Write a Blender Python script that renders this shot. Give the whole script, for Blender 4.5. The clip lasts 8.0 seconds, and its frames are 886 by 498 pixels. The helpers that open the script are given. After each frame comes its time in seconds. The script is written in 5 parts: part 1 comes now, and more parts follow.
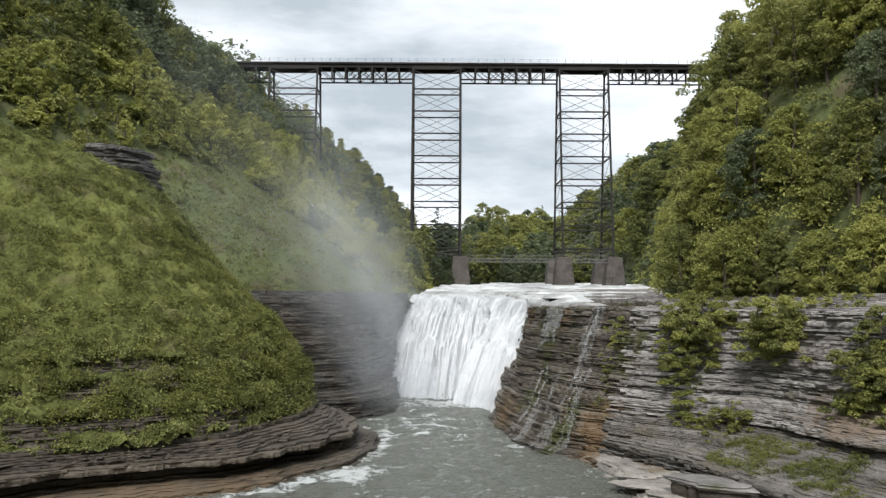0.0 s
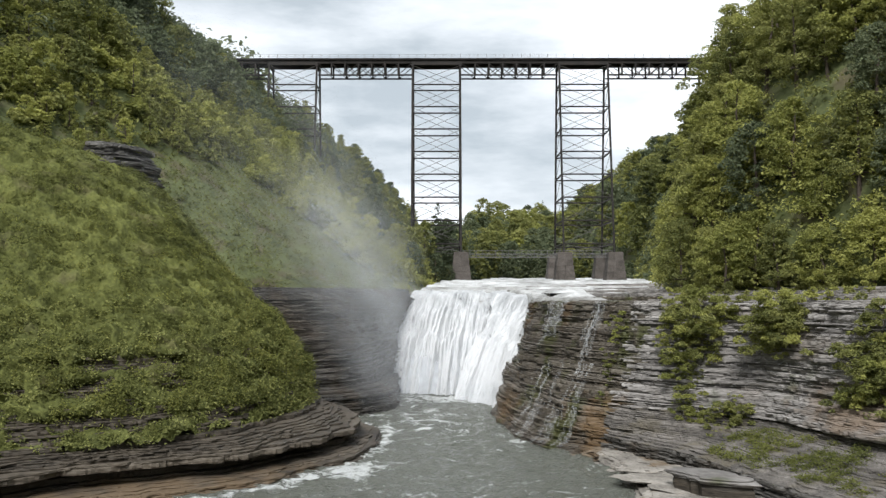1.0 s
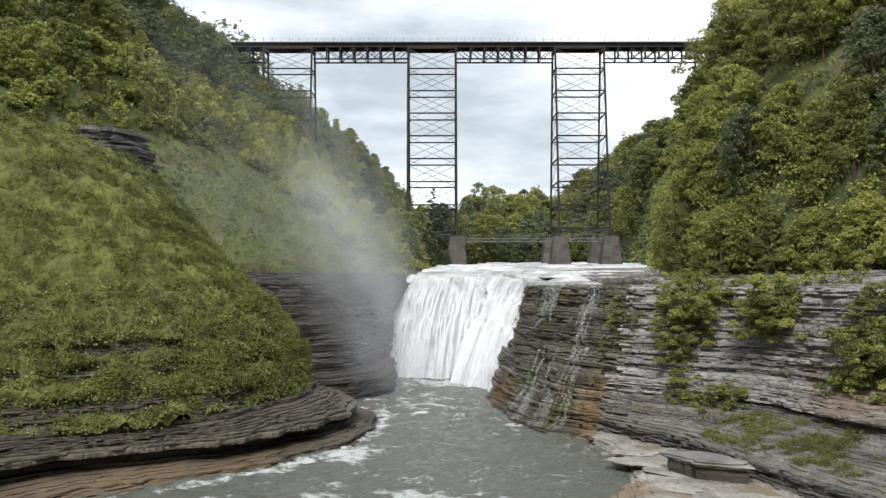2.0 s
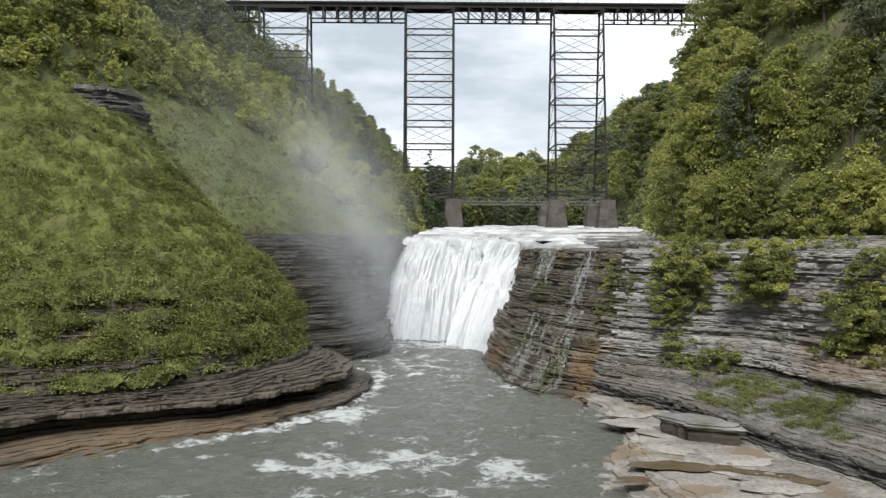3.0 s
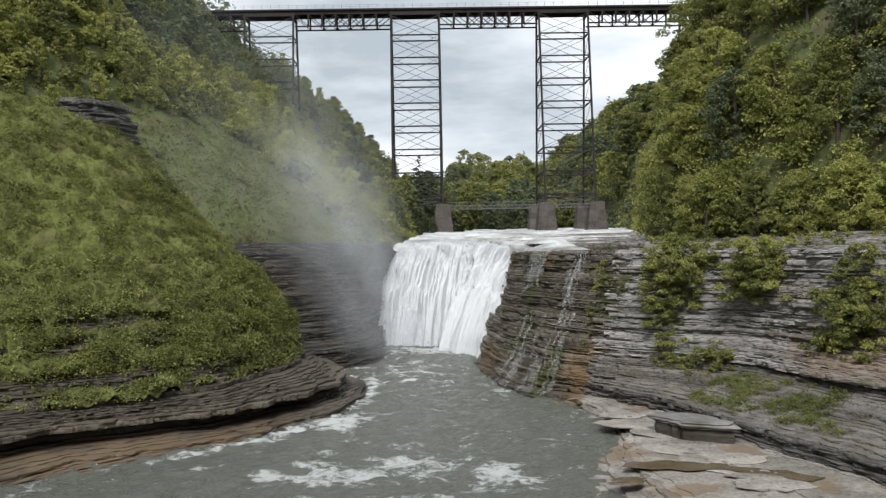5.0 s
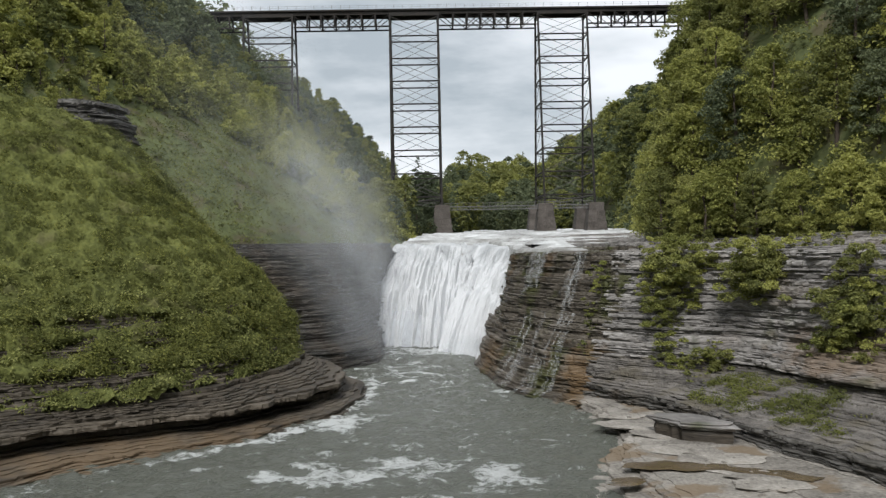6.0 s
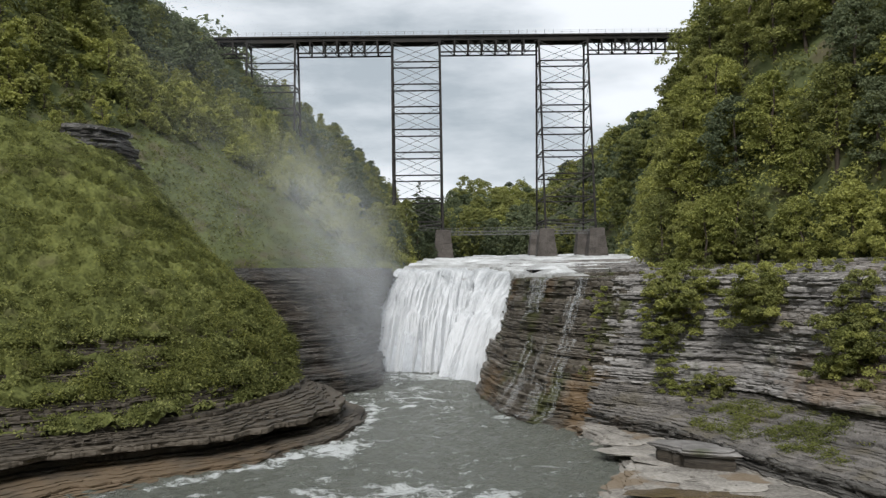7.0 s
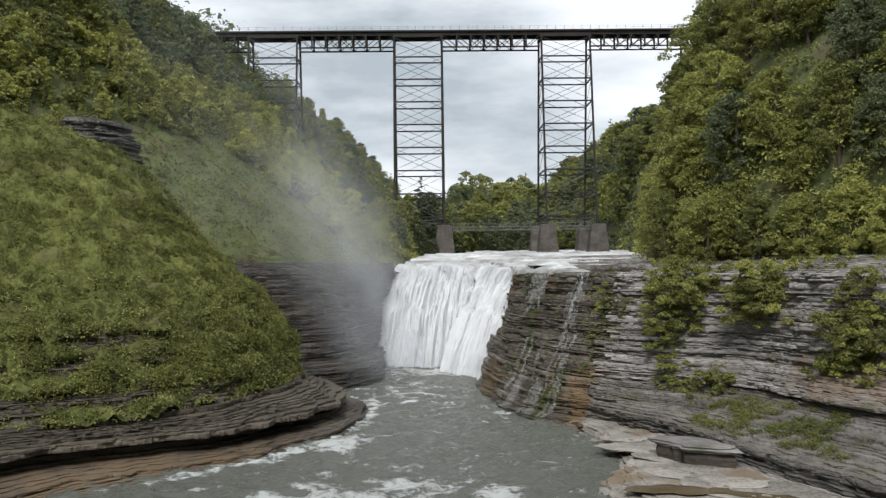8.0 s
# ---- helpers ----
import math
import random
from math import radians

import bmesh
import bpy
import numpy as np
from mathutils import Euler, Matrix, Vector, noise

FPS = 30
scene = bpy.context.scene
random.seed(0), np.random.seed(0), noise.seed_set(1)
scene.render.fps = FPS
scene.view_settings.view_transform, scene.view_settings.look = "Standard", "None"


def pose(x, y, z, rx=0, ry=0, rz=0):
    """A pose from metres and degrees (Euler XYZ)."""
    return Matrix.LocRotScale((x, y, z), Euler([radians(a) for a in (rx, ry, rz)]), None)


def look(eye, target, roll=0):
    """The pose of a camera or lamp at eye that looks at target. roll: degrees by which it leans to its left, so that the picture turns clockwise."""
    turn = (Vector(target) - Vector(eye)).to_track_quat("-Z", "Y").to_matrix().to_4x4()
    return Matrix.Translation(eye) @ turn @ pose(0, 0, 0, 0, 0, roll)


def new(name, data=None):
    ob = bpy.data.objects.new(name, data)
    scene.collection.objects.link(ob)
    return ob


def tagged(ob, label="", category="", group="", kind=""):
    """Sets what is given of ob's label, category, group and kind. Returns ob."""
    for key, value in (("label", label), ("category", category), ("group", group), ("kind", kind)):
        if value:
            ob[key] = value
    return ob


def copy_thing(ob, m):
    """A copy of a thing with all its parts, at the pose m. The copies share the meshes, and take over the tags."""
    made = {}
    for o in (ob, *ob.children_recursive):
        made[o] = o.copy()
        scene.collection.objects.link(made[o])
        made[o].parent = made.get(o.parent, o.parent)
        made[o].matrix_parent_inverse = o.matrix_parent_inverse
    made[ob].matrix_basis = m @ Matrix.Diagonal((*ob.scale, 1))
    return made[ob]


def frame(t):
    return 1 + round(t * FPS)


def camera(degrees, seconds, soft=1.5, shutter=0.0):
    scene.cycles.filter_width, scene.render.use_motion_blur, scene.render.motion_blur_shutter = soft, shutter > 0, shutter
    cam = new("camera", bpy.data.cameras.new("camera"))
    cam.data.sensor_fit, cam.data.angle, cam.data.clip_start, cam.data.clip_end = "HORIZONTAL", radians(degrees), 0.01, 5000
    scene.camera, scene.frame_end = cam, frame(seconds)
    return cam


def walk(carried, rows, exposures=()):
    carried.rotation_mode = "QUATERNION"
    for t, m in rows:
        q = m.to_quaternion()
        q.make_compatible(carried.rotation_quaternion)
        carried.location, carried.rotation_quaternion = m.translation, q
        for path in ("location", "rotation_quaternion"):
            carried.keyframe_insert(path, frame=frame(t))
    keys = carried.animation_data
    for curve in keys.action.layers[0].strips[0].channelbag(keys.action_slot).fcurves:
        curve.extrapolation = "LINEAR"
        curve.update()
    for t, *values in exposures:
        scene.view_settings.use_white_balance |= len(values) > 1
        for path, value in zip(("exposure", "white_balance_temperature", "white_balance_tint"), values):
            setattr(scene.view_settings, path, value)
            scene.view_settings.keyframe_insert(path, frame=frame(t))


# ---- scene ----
# ---- camera ----
EYE_Z = 19.6
cam = camera(54.0, 8.0, soft=1.4)
# seconds, yaw, pitch, roll: the camera stands on the overlook and only turns
TURNS = [
    (0.0, 0.000, 3.350, -0.350),
    (0.5, 0.057, 3.221, 0.047),
    (1.0, 0.067, 3.064, 0.034),
    (2.3, -0.259, 1.131, 0.100),
    (2.5, -0.262, 0.377, 0.080),
    (3.0, -0.457, -0.422, -0.269),
    (3.5, -0.647, -0.699, -0.501),
    (4.0, -0.803, -0.343, 0.009),
    (4.5, -0.960, -0.154, 0.865),
    (6.0, -1.130, -0.036, 1.128),
    (6.5, -1.105, 0.316, 1.089),
    (7.0, -1.072, 1.608, 0.906),
    (7.5, -1.018, 1.591, 0.954),
    (8.0, -0.990, 1.302, 0.678),
]
walk(cam, [(t, pose(0, 0, EYE_Z, 90 + p, r, y)) for t, y, p, r in TURNS],
     exposures=[(t, e, 6250, 10) for t, e in ((0.0, -0.03), (2.5, 0.07), (3.5, 0.05), (4.5, -0.06), (6.0, -0.3), (7.0, -0.32), (8.0, -0.24))])

# ---- world, sun ----
world = bpy.data.worlds.new("overcast_sky")
scene.world = world
world.use_nodes = True
wn, wl = world.node_tree.nodes, world.node_tree.links
wn.clear()
w_out = wn.new("ShaderNodeOutputWorld")
w_bg = wn.new("ShaderNodeBackground")
w_sky = wn.new("ShaderNodeTexSky")
w_sky.sky_type = "NISHITA"
w_sky.sun_disc = False
w_sky.sun_elevation, w_sky.sun_rotation = radians(43), radians(195)
w_bg.inputs["Strength"].default_value = 0.12
w_co = wn.new("ShaderNodeTexCoord")
w_map = wn.new("ShaderNodeMapping")
w_map.inputs["Scale"].default_value = (2.6, 2.6, 9.0)
w_map.inputs["Location"].default_value = (0.35, 0.2, 0.65)
w_no = wn.new("ShaderNodeTexNoise")
w_no.inputs["Scale"].default_value = 1.0
w_no.inputs["Detail"].default_value = 8.0
w_no.inputs["Roughness"].default_value = 0.55
w_ramp = wn.new("ShaderNodeValToRGB")
w_ramp.color_ramp.elements[0].position = 0.34
w_ramp.color_ramp.elements[0].color = (5.0, 5.5, 5.8, 1)
w_ramp.color_ramp.elements[1].position = 0.56
w_ramp.color_ramp.elements[1].color = (10.4, 10.6, 10.7, 1)
w_mix = wn.new("ShaderNodeMixRGB")
w_mix.inputs["Fac"].default_value = 0.95
for a, b in ((w_co.outputs["Generated"], w_map.inputs["Vector"]), (w_map.outputs["Vector"], w_no.inputs["Vector"]),
             (w_no.outputs["Fac"], w_ramp.inputs["Fac"]), (w_sky.outputs["Color"], w_mix.inputs["Color1"]),
             (w_ramp.outputs["Color"], w_mix.inputs["Color2"]), (w_mix.outputs["Color"], w_bg.inputs["Color"]),
             (w_bg.outputs["Background"], w_out.inputs["Surface"])):
    wl.new(a, b)

sun = new("sun", bpy.data.lights.new("sun", "SUN"))
sun.data.energy, sun.data.angle, sun.data.color = 4.4, radians(18), (1.0, 0.97, 0.92)
sun.matrix_world = look((-42, -52, 174), (0, 100, 20))


# ---- materials ----
def material(name, base, dark, light=None, scale=1.0, rough=0.85, bump=0.3, stretch=(1, 1, 1), fine=12.0,
             metal=0.0, island=0.0, per_object=0.0, spec=0.3, bump_dist=0.1, translucent=0.0):
    """Two-scale noise colour between dark, base and light, with bump and variation per piece."""
    m = bpy.data.materials.new(name)
    m.use_nodes = True
    n, l = m.node_tree.nodes, m.node_tree.links
    b = n["Principled BSDF"]
    co, mp = n.new("ShaderNodeTexCoord"), n.new("ShaderNodeMapping")
    mp.inputs["Scale"].default_value = stretch
    l.new(co.outputs["Object"], mp.inputs["Vector"])
    big, small = n.new("ShaderNodeTexNoise"), n.new("ShaderNodeTexNoise")
    big.inputs["Scale"].default_value, big.inputs["Detail"].default_value = scale, 5
    small.inputs["Scale"].default_value, small.inputs["Detail"].default_value = scale * fine, 6
    l.new(mp.outputs["Vector"], big.inputs["Vector"])
    l.new(mp.outputs["Vector"], small.inputs["Vector"])
    mx = n.new("ShaderNodeMath")
    mx.operation = "ADD"
    half = n.new("ShaderNodeMath")
    half.operation = "MULTIPLY"
    half.inputs[1].default_value = 0.5
    l.new(big.outputs["Fac"], mx.inputs[0])
    l.new(small.outputs["Fac"], mx.inputs[1])
    l.new(mx.outputs[0], half.inputs[0])
    fac = half.outputs[0]
    for amount, kind, socket in ((island, "ShaderNodeNewGeometry", "Random Per Island"), (per_object, "ShaderNodeObjectInfo", "Random")):
        if amount:
            src = n.new(kind)
            ma = n.new("ShaderNodeMath")
            ma.operation = "MULTIPLY_ADD"
            ma.inputs[1].default_value = amount
            l.new(src.outputs[socket], ma.inputs[0])
            sub = n.new("ShaderNodeMath")
            sub.operation = "SUBTRACT"
            sub.inputs[1].default_value = amount / 2
            l.new(fac, sub.inputs[0])
            l.new(sub.outputs[0], ma.inputs[2])
            fac = ma.outputs[0]
    ramp = n.new("ShaderNodeValToRGB")
    e = ramp.color_ramp.elements
    e[0].position, e[0].color = 0.32, (*dark, 1)
    e[1].position, e[1].color = 0.68, (*(light or base), 1)
    e.new(0.5).color = (*base, 1)
    l.new(fac, ramp.inputs["Fac"])
    l.new(ramp.outputs["Color"], b.inputs["Base Color"])
    b.inputs["Roughness"].default_value, b.inputs["Metallic"].default_value = rough, metal
    b.inputs["Specular IOR Level"].default_value = spec
    if bump:
        bp = n.new("ShaderNodeBump")
        bp.inputs["Strength"].default_value, bp.inputs["Distance"].default_value = bump, bump_dist
        l.new(small.outputs["Fac"], bp.inputs["Height"])
        l.new(bp.outputs["Normal"], b.inputs["Normal"])
    if translucent:
        tr, sh = n.new("ShaderNodeBsdfTranslucent"), n.new("ShaderNodeMixShader")
        l.new(ramp.outputs["Color"], tr.inputs["Color"])
        sh.inputs["Fac"].default_value = translucent
        l.new(b.outputs["BSDF"], sh.inputs[1])
        l.new(tr.outputs["BSDF"], sh.inputs[2])
        l.new(sh.outputs["Shader"], n["Material Output"].inputs["Surface"])
    return m


def stain(m, colour, low, high, scale, stretch=(1, 1, 1), amount=0.8, shift=(0, 0, 0)):
    """Mixes a stain of its own noise shape over the base colour of m."""
    n, l = m.node_tree.nodes, m.node_tree.links
    b = n["Principled BSDF"]
    old = b.inputs["Base Color"].links[0].from_socket
    co, mp, no, rp, mix = (n.new("ShaderNode" + k) for k in ("TexCoord", "Mapping", "TexNoise", "MapRange", "MixRGB"))
    mp.inputs["Scale"].default_value, mp.inputs["Location"].default_value = stretch, shift
    no.inputs["Scale"].default_value, no.inputs["Detail"].default_value = scale, 5
    rp.inputs["From Min"].default_value, rp.inputs["From Max"].default_value = low, high
    rp.inputs["To Max"].default_value = amount
    mix.inputs["Color2"].default_value = (*colour, 1)
    l.new(co.outputs["Object"], mp.inputs["Vector"])
    l.new(mp.outputs["Vector"], no.inputs["Vector"])
    l.new(no.outputs["Fac"], rp.inputs["Value"])
    l.new(rp.outputs["Result"], mix.inputs["Fac"])
    l.new(old, mix.inputs["Color1"])
    l.new(mix.outputs["Color"], b.inputs["Base Color"])
    return m


def seep(m, colour, centre, radii, amount, scale=0.5):
    """A mineral or earth stain round one place of the rock, with a ragged edge."""
    n, l = m.node_tree.nodes, m.node_tree.links
    b = n["Principled BSDF"]
    old = b.inputs["Base Color"].links[0].from_socket
    co, mp, no, ln, ad, rp, mix = (n.new("ShaderNode" + k) for k in ("TexCoord", "Mapping", "TexNoise", "VectorMath", "Math", "MapRange", "MixRGB"))
    mp.inputs["Location"].default_value = [-c / r for c, r in zip(centre, radii)]
    mp.inputs["Scale"].default_value = [1 / r for r in radii]
    no.inputs["Scale"].default_value, no.inputs["Detail"].default_value = scale, 6
    ln.operation, ad.operation = "LENGTH", "MULTIPLY_ADD"
    ad.inputs[1].default_value = 2.2
    rp.inputs["From Min"].default_value, rp.inputs["From Max"].default_value = 2.3, 1.6
    rp.inputs["To Max"].default_value = amount
    mix.inputs["Color2"].default_value = (*colour, 1)
    for a, c in ((co.outputs["Object"], mp.inputs["Vector"]), (mp.outputs["Vector"], ln.inputs[0]), (co.outputs["Object"], no.inputs["Vector"]),
                 (no.outputs["Fac"], ad.inputs[0]), (ln.outputs["Value"], ad.inputs[2]), (ad.outputs[0], rp.inputs["Value"]),
                 (rp.outputs["Result"], mix.inputs["Fac"]), (old, mix.inputs["Color1"]), (mix.outputs["Color"], b.inputs["Base Color"])):
        l.new(a, c)
    return m


M_ROCK = material("grey_shale", (0.23, 0.217, 0.205), (0.112, 0.105, 0.099), (0.375, 0.356, 0.338), scale=0.35, stretch=(0.3, 0.3, 3.2), fine=11, bump=0.8, per_object=0.16, rough=0.8)
stain(M_ROCK, (0.075, 0.07, 0.066), 0.52, 0.68, 0.11, (1, 1, 0.8), 0.5, (2, 8, 5))
stain(M_ROCK, (0.15, 0.118, 0.086), 0.58, 0.7, 0.12, (1, 1, 1.6), 0.4)
stain(M_ROCK, (0.05, 0.062, 0.022), 0.6, 0.7, 0.2, (1, 1, 0.5), 0.6, (7, 3, 1))
seep(M_ROCK, (0.19, 0.14, 0.098), (41.5, 84, 8.4), (8, 9, 2.8), 0.75)
seep(M_ROCK, (0.16, 0.105, 0.055), (20.5, 107.5, 3.0), (3.2, 5.0, 4.0), 0.5)
M_WET = material("wet_dark_shale", (0.07, 0.066, 0.06), (0.028, 0.026, 0.024), (0.125, 0.118, 0.108), scale=0.4, stretch=(0.3, 0.3, 3), fine=8, bump=0.8, per_object=0.16, rough=0.45)
stain(M_WET, (0.085, 0.062, 0.042), 0.54, 0.68, 0.12, (1, 1, 0.5), 0.5)
M_BROWN = material("brown_mossy_shale", (0.1, 0.086, 0.068), (0.035, 0.03, 0.025), (0.185, 0.165, 0.14), scale=0.4, stretch=(0.3, 0.3, 3), fine=9, bump=0.8, per_object=0.2, rough=0.5)
stain(M_BROWN, (0.12, 0.072, 0.03), 0.54, 0.66, 0.14, (1, 1, 0.35), 0.55)
stain(M_BROWN, (0.055, 0.062, 0.016), 0.53, 0.62, 0.2, (1, 1, 0.4), 0.75, (9, 4, 2))
seep(M_BROWN, (0.165, 0.1, 0.043), (19.5, 108, 3.2), (3.6, 6.0, 4.6), 0.6)
seep(M_BROWN, (0.13, 0.08, 0.036), (9.8, 136, 2.4), (2.5, 7.0, 3.0), 0.6)
M_SLAB = material("pale_slab", (0.225, 0.207, 0.182), (0.095, 0.086, 0.075), (0.35, 0.325, 0.29), scale=0.3, stretch=(1, 1, 2), fine=10, bump=0.4, per_object=0.12)
stain(M_SLAB, (0.15, 0.105, 0.06), 0.56, 0.62, 0.16, (1, 1, 1), 0.75, (4, 1, 0))
M_SHELF = material("brown_shelf_rock", (0.064, 0.053, 0.04), (0.02, 0.017, 0.014), (0.118, 0.099, 0.076), scale=0.4, stretch=(0.3, 0.3, 3), fine=9, bump=0.8, per_object=0.16, rough=0.65)
seep(M_SHELF, (0.15, 0.105, 0.062), (-27, 84, 0.2), (22, 14, 1.0), 0.7, 0.3)
M_RUBBLE = material("grey_rubble", (0.138, 0.126, 0.114), (0.058, 0.053, 0.048), (0.225, 0.208, 0.19), scale=0.6, fine=9, bump=1.0, bump_dist=0.15, per_object=0.2)
stain(M_RUBBLE, (0.1, 0.085, 0.055), 0.52, 0.66, 0.3, (1, 1, 1), 0.6)
M_GROUND = material("woodland_floor", (0.085, 0.1, 0.038), (0.05, 0.06, 0.024), (0.12, 0.135, 0.052), scale=0.15, fine=10, bump=0.6)
stain(M_GROUND, (0.1, 0.08, 0.05), 0.52, 0.66, 0.22, (1, 1, 1), 0.7)
M_TURF = material("green_turf", (0.098, 0.107, 0.033), (0.05, 0.057, 0.02), (0.148, 0.156, 0.048), scale=0.12, fine=18, bump=1.0, bump_dist=0.3, rough=0.95, spec=0.1)
stain(M_TURF, (0.10, 0.085, 0.05), 0.58, 0.7, 0.12, (1, 1, 1.5), 0.6)
M_GRASS = material("grass_blades", (0.115, 0.125, 0.036), (0.056, 0.066, 0.021), (0.182, 0.187, 0.056), scale=0.15, fine=6, bump=0, island=0.2, rough=0.8, spec=0.15, translucent=0.35)
LEAF = dict(scale=0.5, fine=5, bump=0, island=0.35, per_object=0.35, rough=0.6, spec=0.2, translucent=0.48)
M_LEAF = material("green_leaves", (0.225, 0.236, 0.078), (0.13, 0.145, 0.05), (0.325, 0.328, 0.11), **LEAF)
M_LEAF_Y = material("yellow_green_leaves", (0.3, 0.312, 0.09), (0.178, 0.194, 0.056), (0.41, 0.412, 0.128), **LEAF)
M_LEAF_D = material("dark_leaves", (0.135, 0.16, 0.09), (0.08, 0.1, 0.056), (0.19, 0.215, 0.118), **LEAF)
M_HUMMOCK = material("mossy_leaves", (0.145, 0.156, 0.04), (0.07, 0.082, 0.024), (0.235, 0.24, 0.064), **LEAF)
M_BARK = material("bark", (0.09, 0.07, 0.055), (0.04, 0.032, 0.026), scale=2, bump=0.8, stretch=(1, 1, 0.3))
M_IRON = material("weathered_black_iron", (0.02, 0.018, 0.016), (0.01, 0.009, 0.009), (0.04, 0.03, 0.025), scale=0.3, fine=12, bump=0.2, rough=0.7, metal=0.2)
M_IRON_B = material("rusty_brace_iron", (0.10, 0.095, 0.09), (0.05, 0.045, 0.04), scale=0.6, bump=0.1, rough=0.7)
M_RAIL = material("grey_railing", (0.25, 0.25, 0.25), (0.16, 0.16, 0.16), scale=1, bump=0.1, rough=0.6)
M_WALK = material("dull_grey_iron", (0.13, 0.128, 0.125), (0.07, 0.068, 0.065), scale=0.8, bump=0.1, rough=0.7)
M_STONE = material("pier_stone", (0.078, 0.068, 0.06), (0.04, 0.034, 0.03), (0.12, 0.106, 0.095), scale=0.5, fine=8, bump=0.6, per_object=0.12)


def water_material(name, deep, foam, low, high, stretch, scale, rough, bump, churn=0.0, drift=0.0, swell=0.5):
    m = bpy.data.materials.new(name)
    m.use_nodes = True
    n, l = m.node_tree.nodes, m.node_tree.links
    b = n["Principled BSDF"]
    co, mp = n.new("ShaderNodeTexCoord"), n.new("ShaderNodeMapping")
    mp.inputs["Scale"].default_value = stretch
    l.new(co.outputs["Object"], mp.inputs["Vector"])
    a, c, d = (n.new("ShaderNodeTexNoise") for _ in range(3))
    a.inputs["Scale"].default_value, a.inputs["Detail"].default_value, a.inputs["Roughness"].default_value = scale, 12, 0.84
    a.inputs["Distortion"].default_value = 0.8
    c.inputs["Scale"].default_value, c.inputs["Detail"].default_value, c.inputs["Roughness"].default_value = scale * 4.5, 9, 0.68
    d.inputs["Scale"].default_value, d.inputs["Detail"].default_value = scale * 0.3, 3
    for x in (a, c, d):
        l.new(mp.outputs["Vector"], x.inputs["Vector"])
    add = n.new("ShaderNodeMath")
    add.operation = "MULTIPLY_ADD"
    add.inputs[1].default_value = 0.7
    l.new(d.outputs["Fac"], add.inputs[0])
    l.new(a.outputs["Fac"], add.inputs[2])
    rp = n.new("ShaderNodeMapRange")
    rp.inputs["From Min"].default_value, rp.inputs["From Max"].default_value = low, high
    level = add.outputs[0]
    if churn:
        # the water breaks up into foam on its way down
        sep, down, more = n.new("ShaderNodeSeparateXYZ"), n.new("ShaderNodeMapRange"), n.new("ShaderNodeMath")
        down.inputs["From Min"].default_value, down.inputs["From Max"].default_value = 19.0, 6.0
        down.inputs["To Max"].default_value = churn
        l.new(co.outputs["Object"], sep.inputs["Vector"])
        l.new(sep.outputs["Z"], down.inputs["Value"])
        more.operation = "ADD"
        l.new(level, more.inputs[0])
        l.new(down.outputs["Result"], more.inputs[1])
        level = more.outputs[0]
    if drift:
        # foam gathers where the current carries it
        at, more = n.new("ShaderNodeAttribute"), n.new("ShaderNodeMath")
        at.attribute_name = "foam"
        more.operation = "MULTIPLY_ADD"
        more.inputs[1].default_value = drift
        l.new(at.outputs["Fac"], more.inputs[0])
        l.new(level, more.inputs[2])
        level = more.outputs[0]
    l.new(level, rp.inputs["Value"])
    mix = n.new("ShaderNodeMixRGB")
    mix.inputs["Color1"].default_value, mix.inputs["Color2"].default_value = (*deep, 1), (*foam, 1)
    l.new(rp.outputs["Result"], mix.inputs["Fac"])
    l.new(mix.outputs["Color"], b.inputs["Base Color"])
    rr = n.new("ShaderNodeMapRange")
    rr.inputs["To Min"].default_value, rr.inputs["To Max"].default_value = rough, 0.8
    l.new(rp.outputs["Result"], rr.inputs["Value"])
    l.new(rr.outputs["Result"], b.inputs["Roughness"])
    bp = n.new("ShaderNodeBump")
    bp.inputs["Strength"].default_value, bp.inputs["Distance"].default_value = bump, swell
    l.new(c.outputs["Fac"], bp.inputs["Height"])
    l.new(bp.outputs["Normal"], b.inputs["Normal"])
    return m


# white foam; its finest specks also stand in for glints on the ripples
M_RIVER = water_material("green_grey_river", (0.15, 0.157, 0.132), (0.7, 0.72, 0.71), 0.97, 1.08, (0.7, 1.15, 1), 1.05, 0.05, 1.0, drift=0.24, swell=0.7)
M_RAPID = water_material("rapids", (0.16, 0.155, 0.14), (0.66, 0.67, 0.67), 0.7, 1.0, (0.5, 0.9, 1.5), 0.4, 0.3, 0.6)
def gaps(m, stretch, scale, low, high):
    """Lets the rock behind show through thin places of falling water."""
    n, l = m.node_tree.nodes, m.node_tree.links
    co, mp, no, rp = (n.new("ShaderNode" + k) for k in ("TexCoord", "Mapping", "TexNoise", "MapRange"))
    mp.inputs["Scale"].default_value = stretch
    no.inputs["Scale"].default_value, no.inputs["Detail"].default_value, no.inputs["Roughness"].default_value = scale, 6, 0.62
    no.inputs["Distortion"].default_value = 0.5
    rp.inputs["From Min"].default_value, rp.inputs["From Max"].default_value = low, high
    for a, c in ((co.outputs["Object"], mp.inputs["Vector"]), (mp.outputs["Vector"], no.inputs["Vector"]), (no.outputs["Fac"], rp.inputs["Value"]),
                 (rp.outputs["Result"], n["Principled BSDF"].inputs["Alpha"])):
        l.new(a, c)
    return m


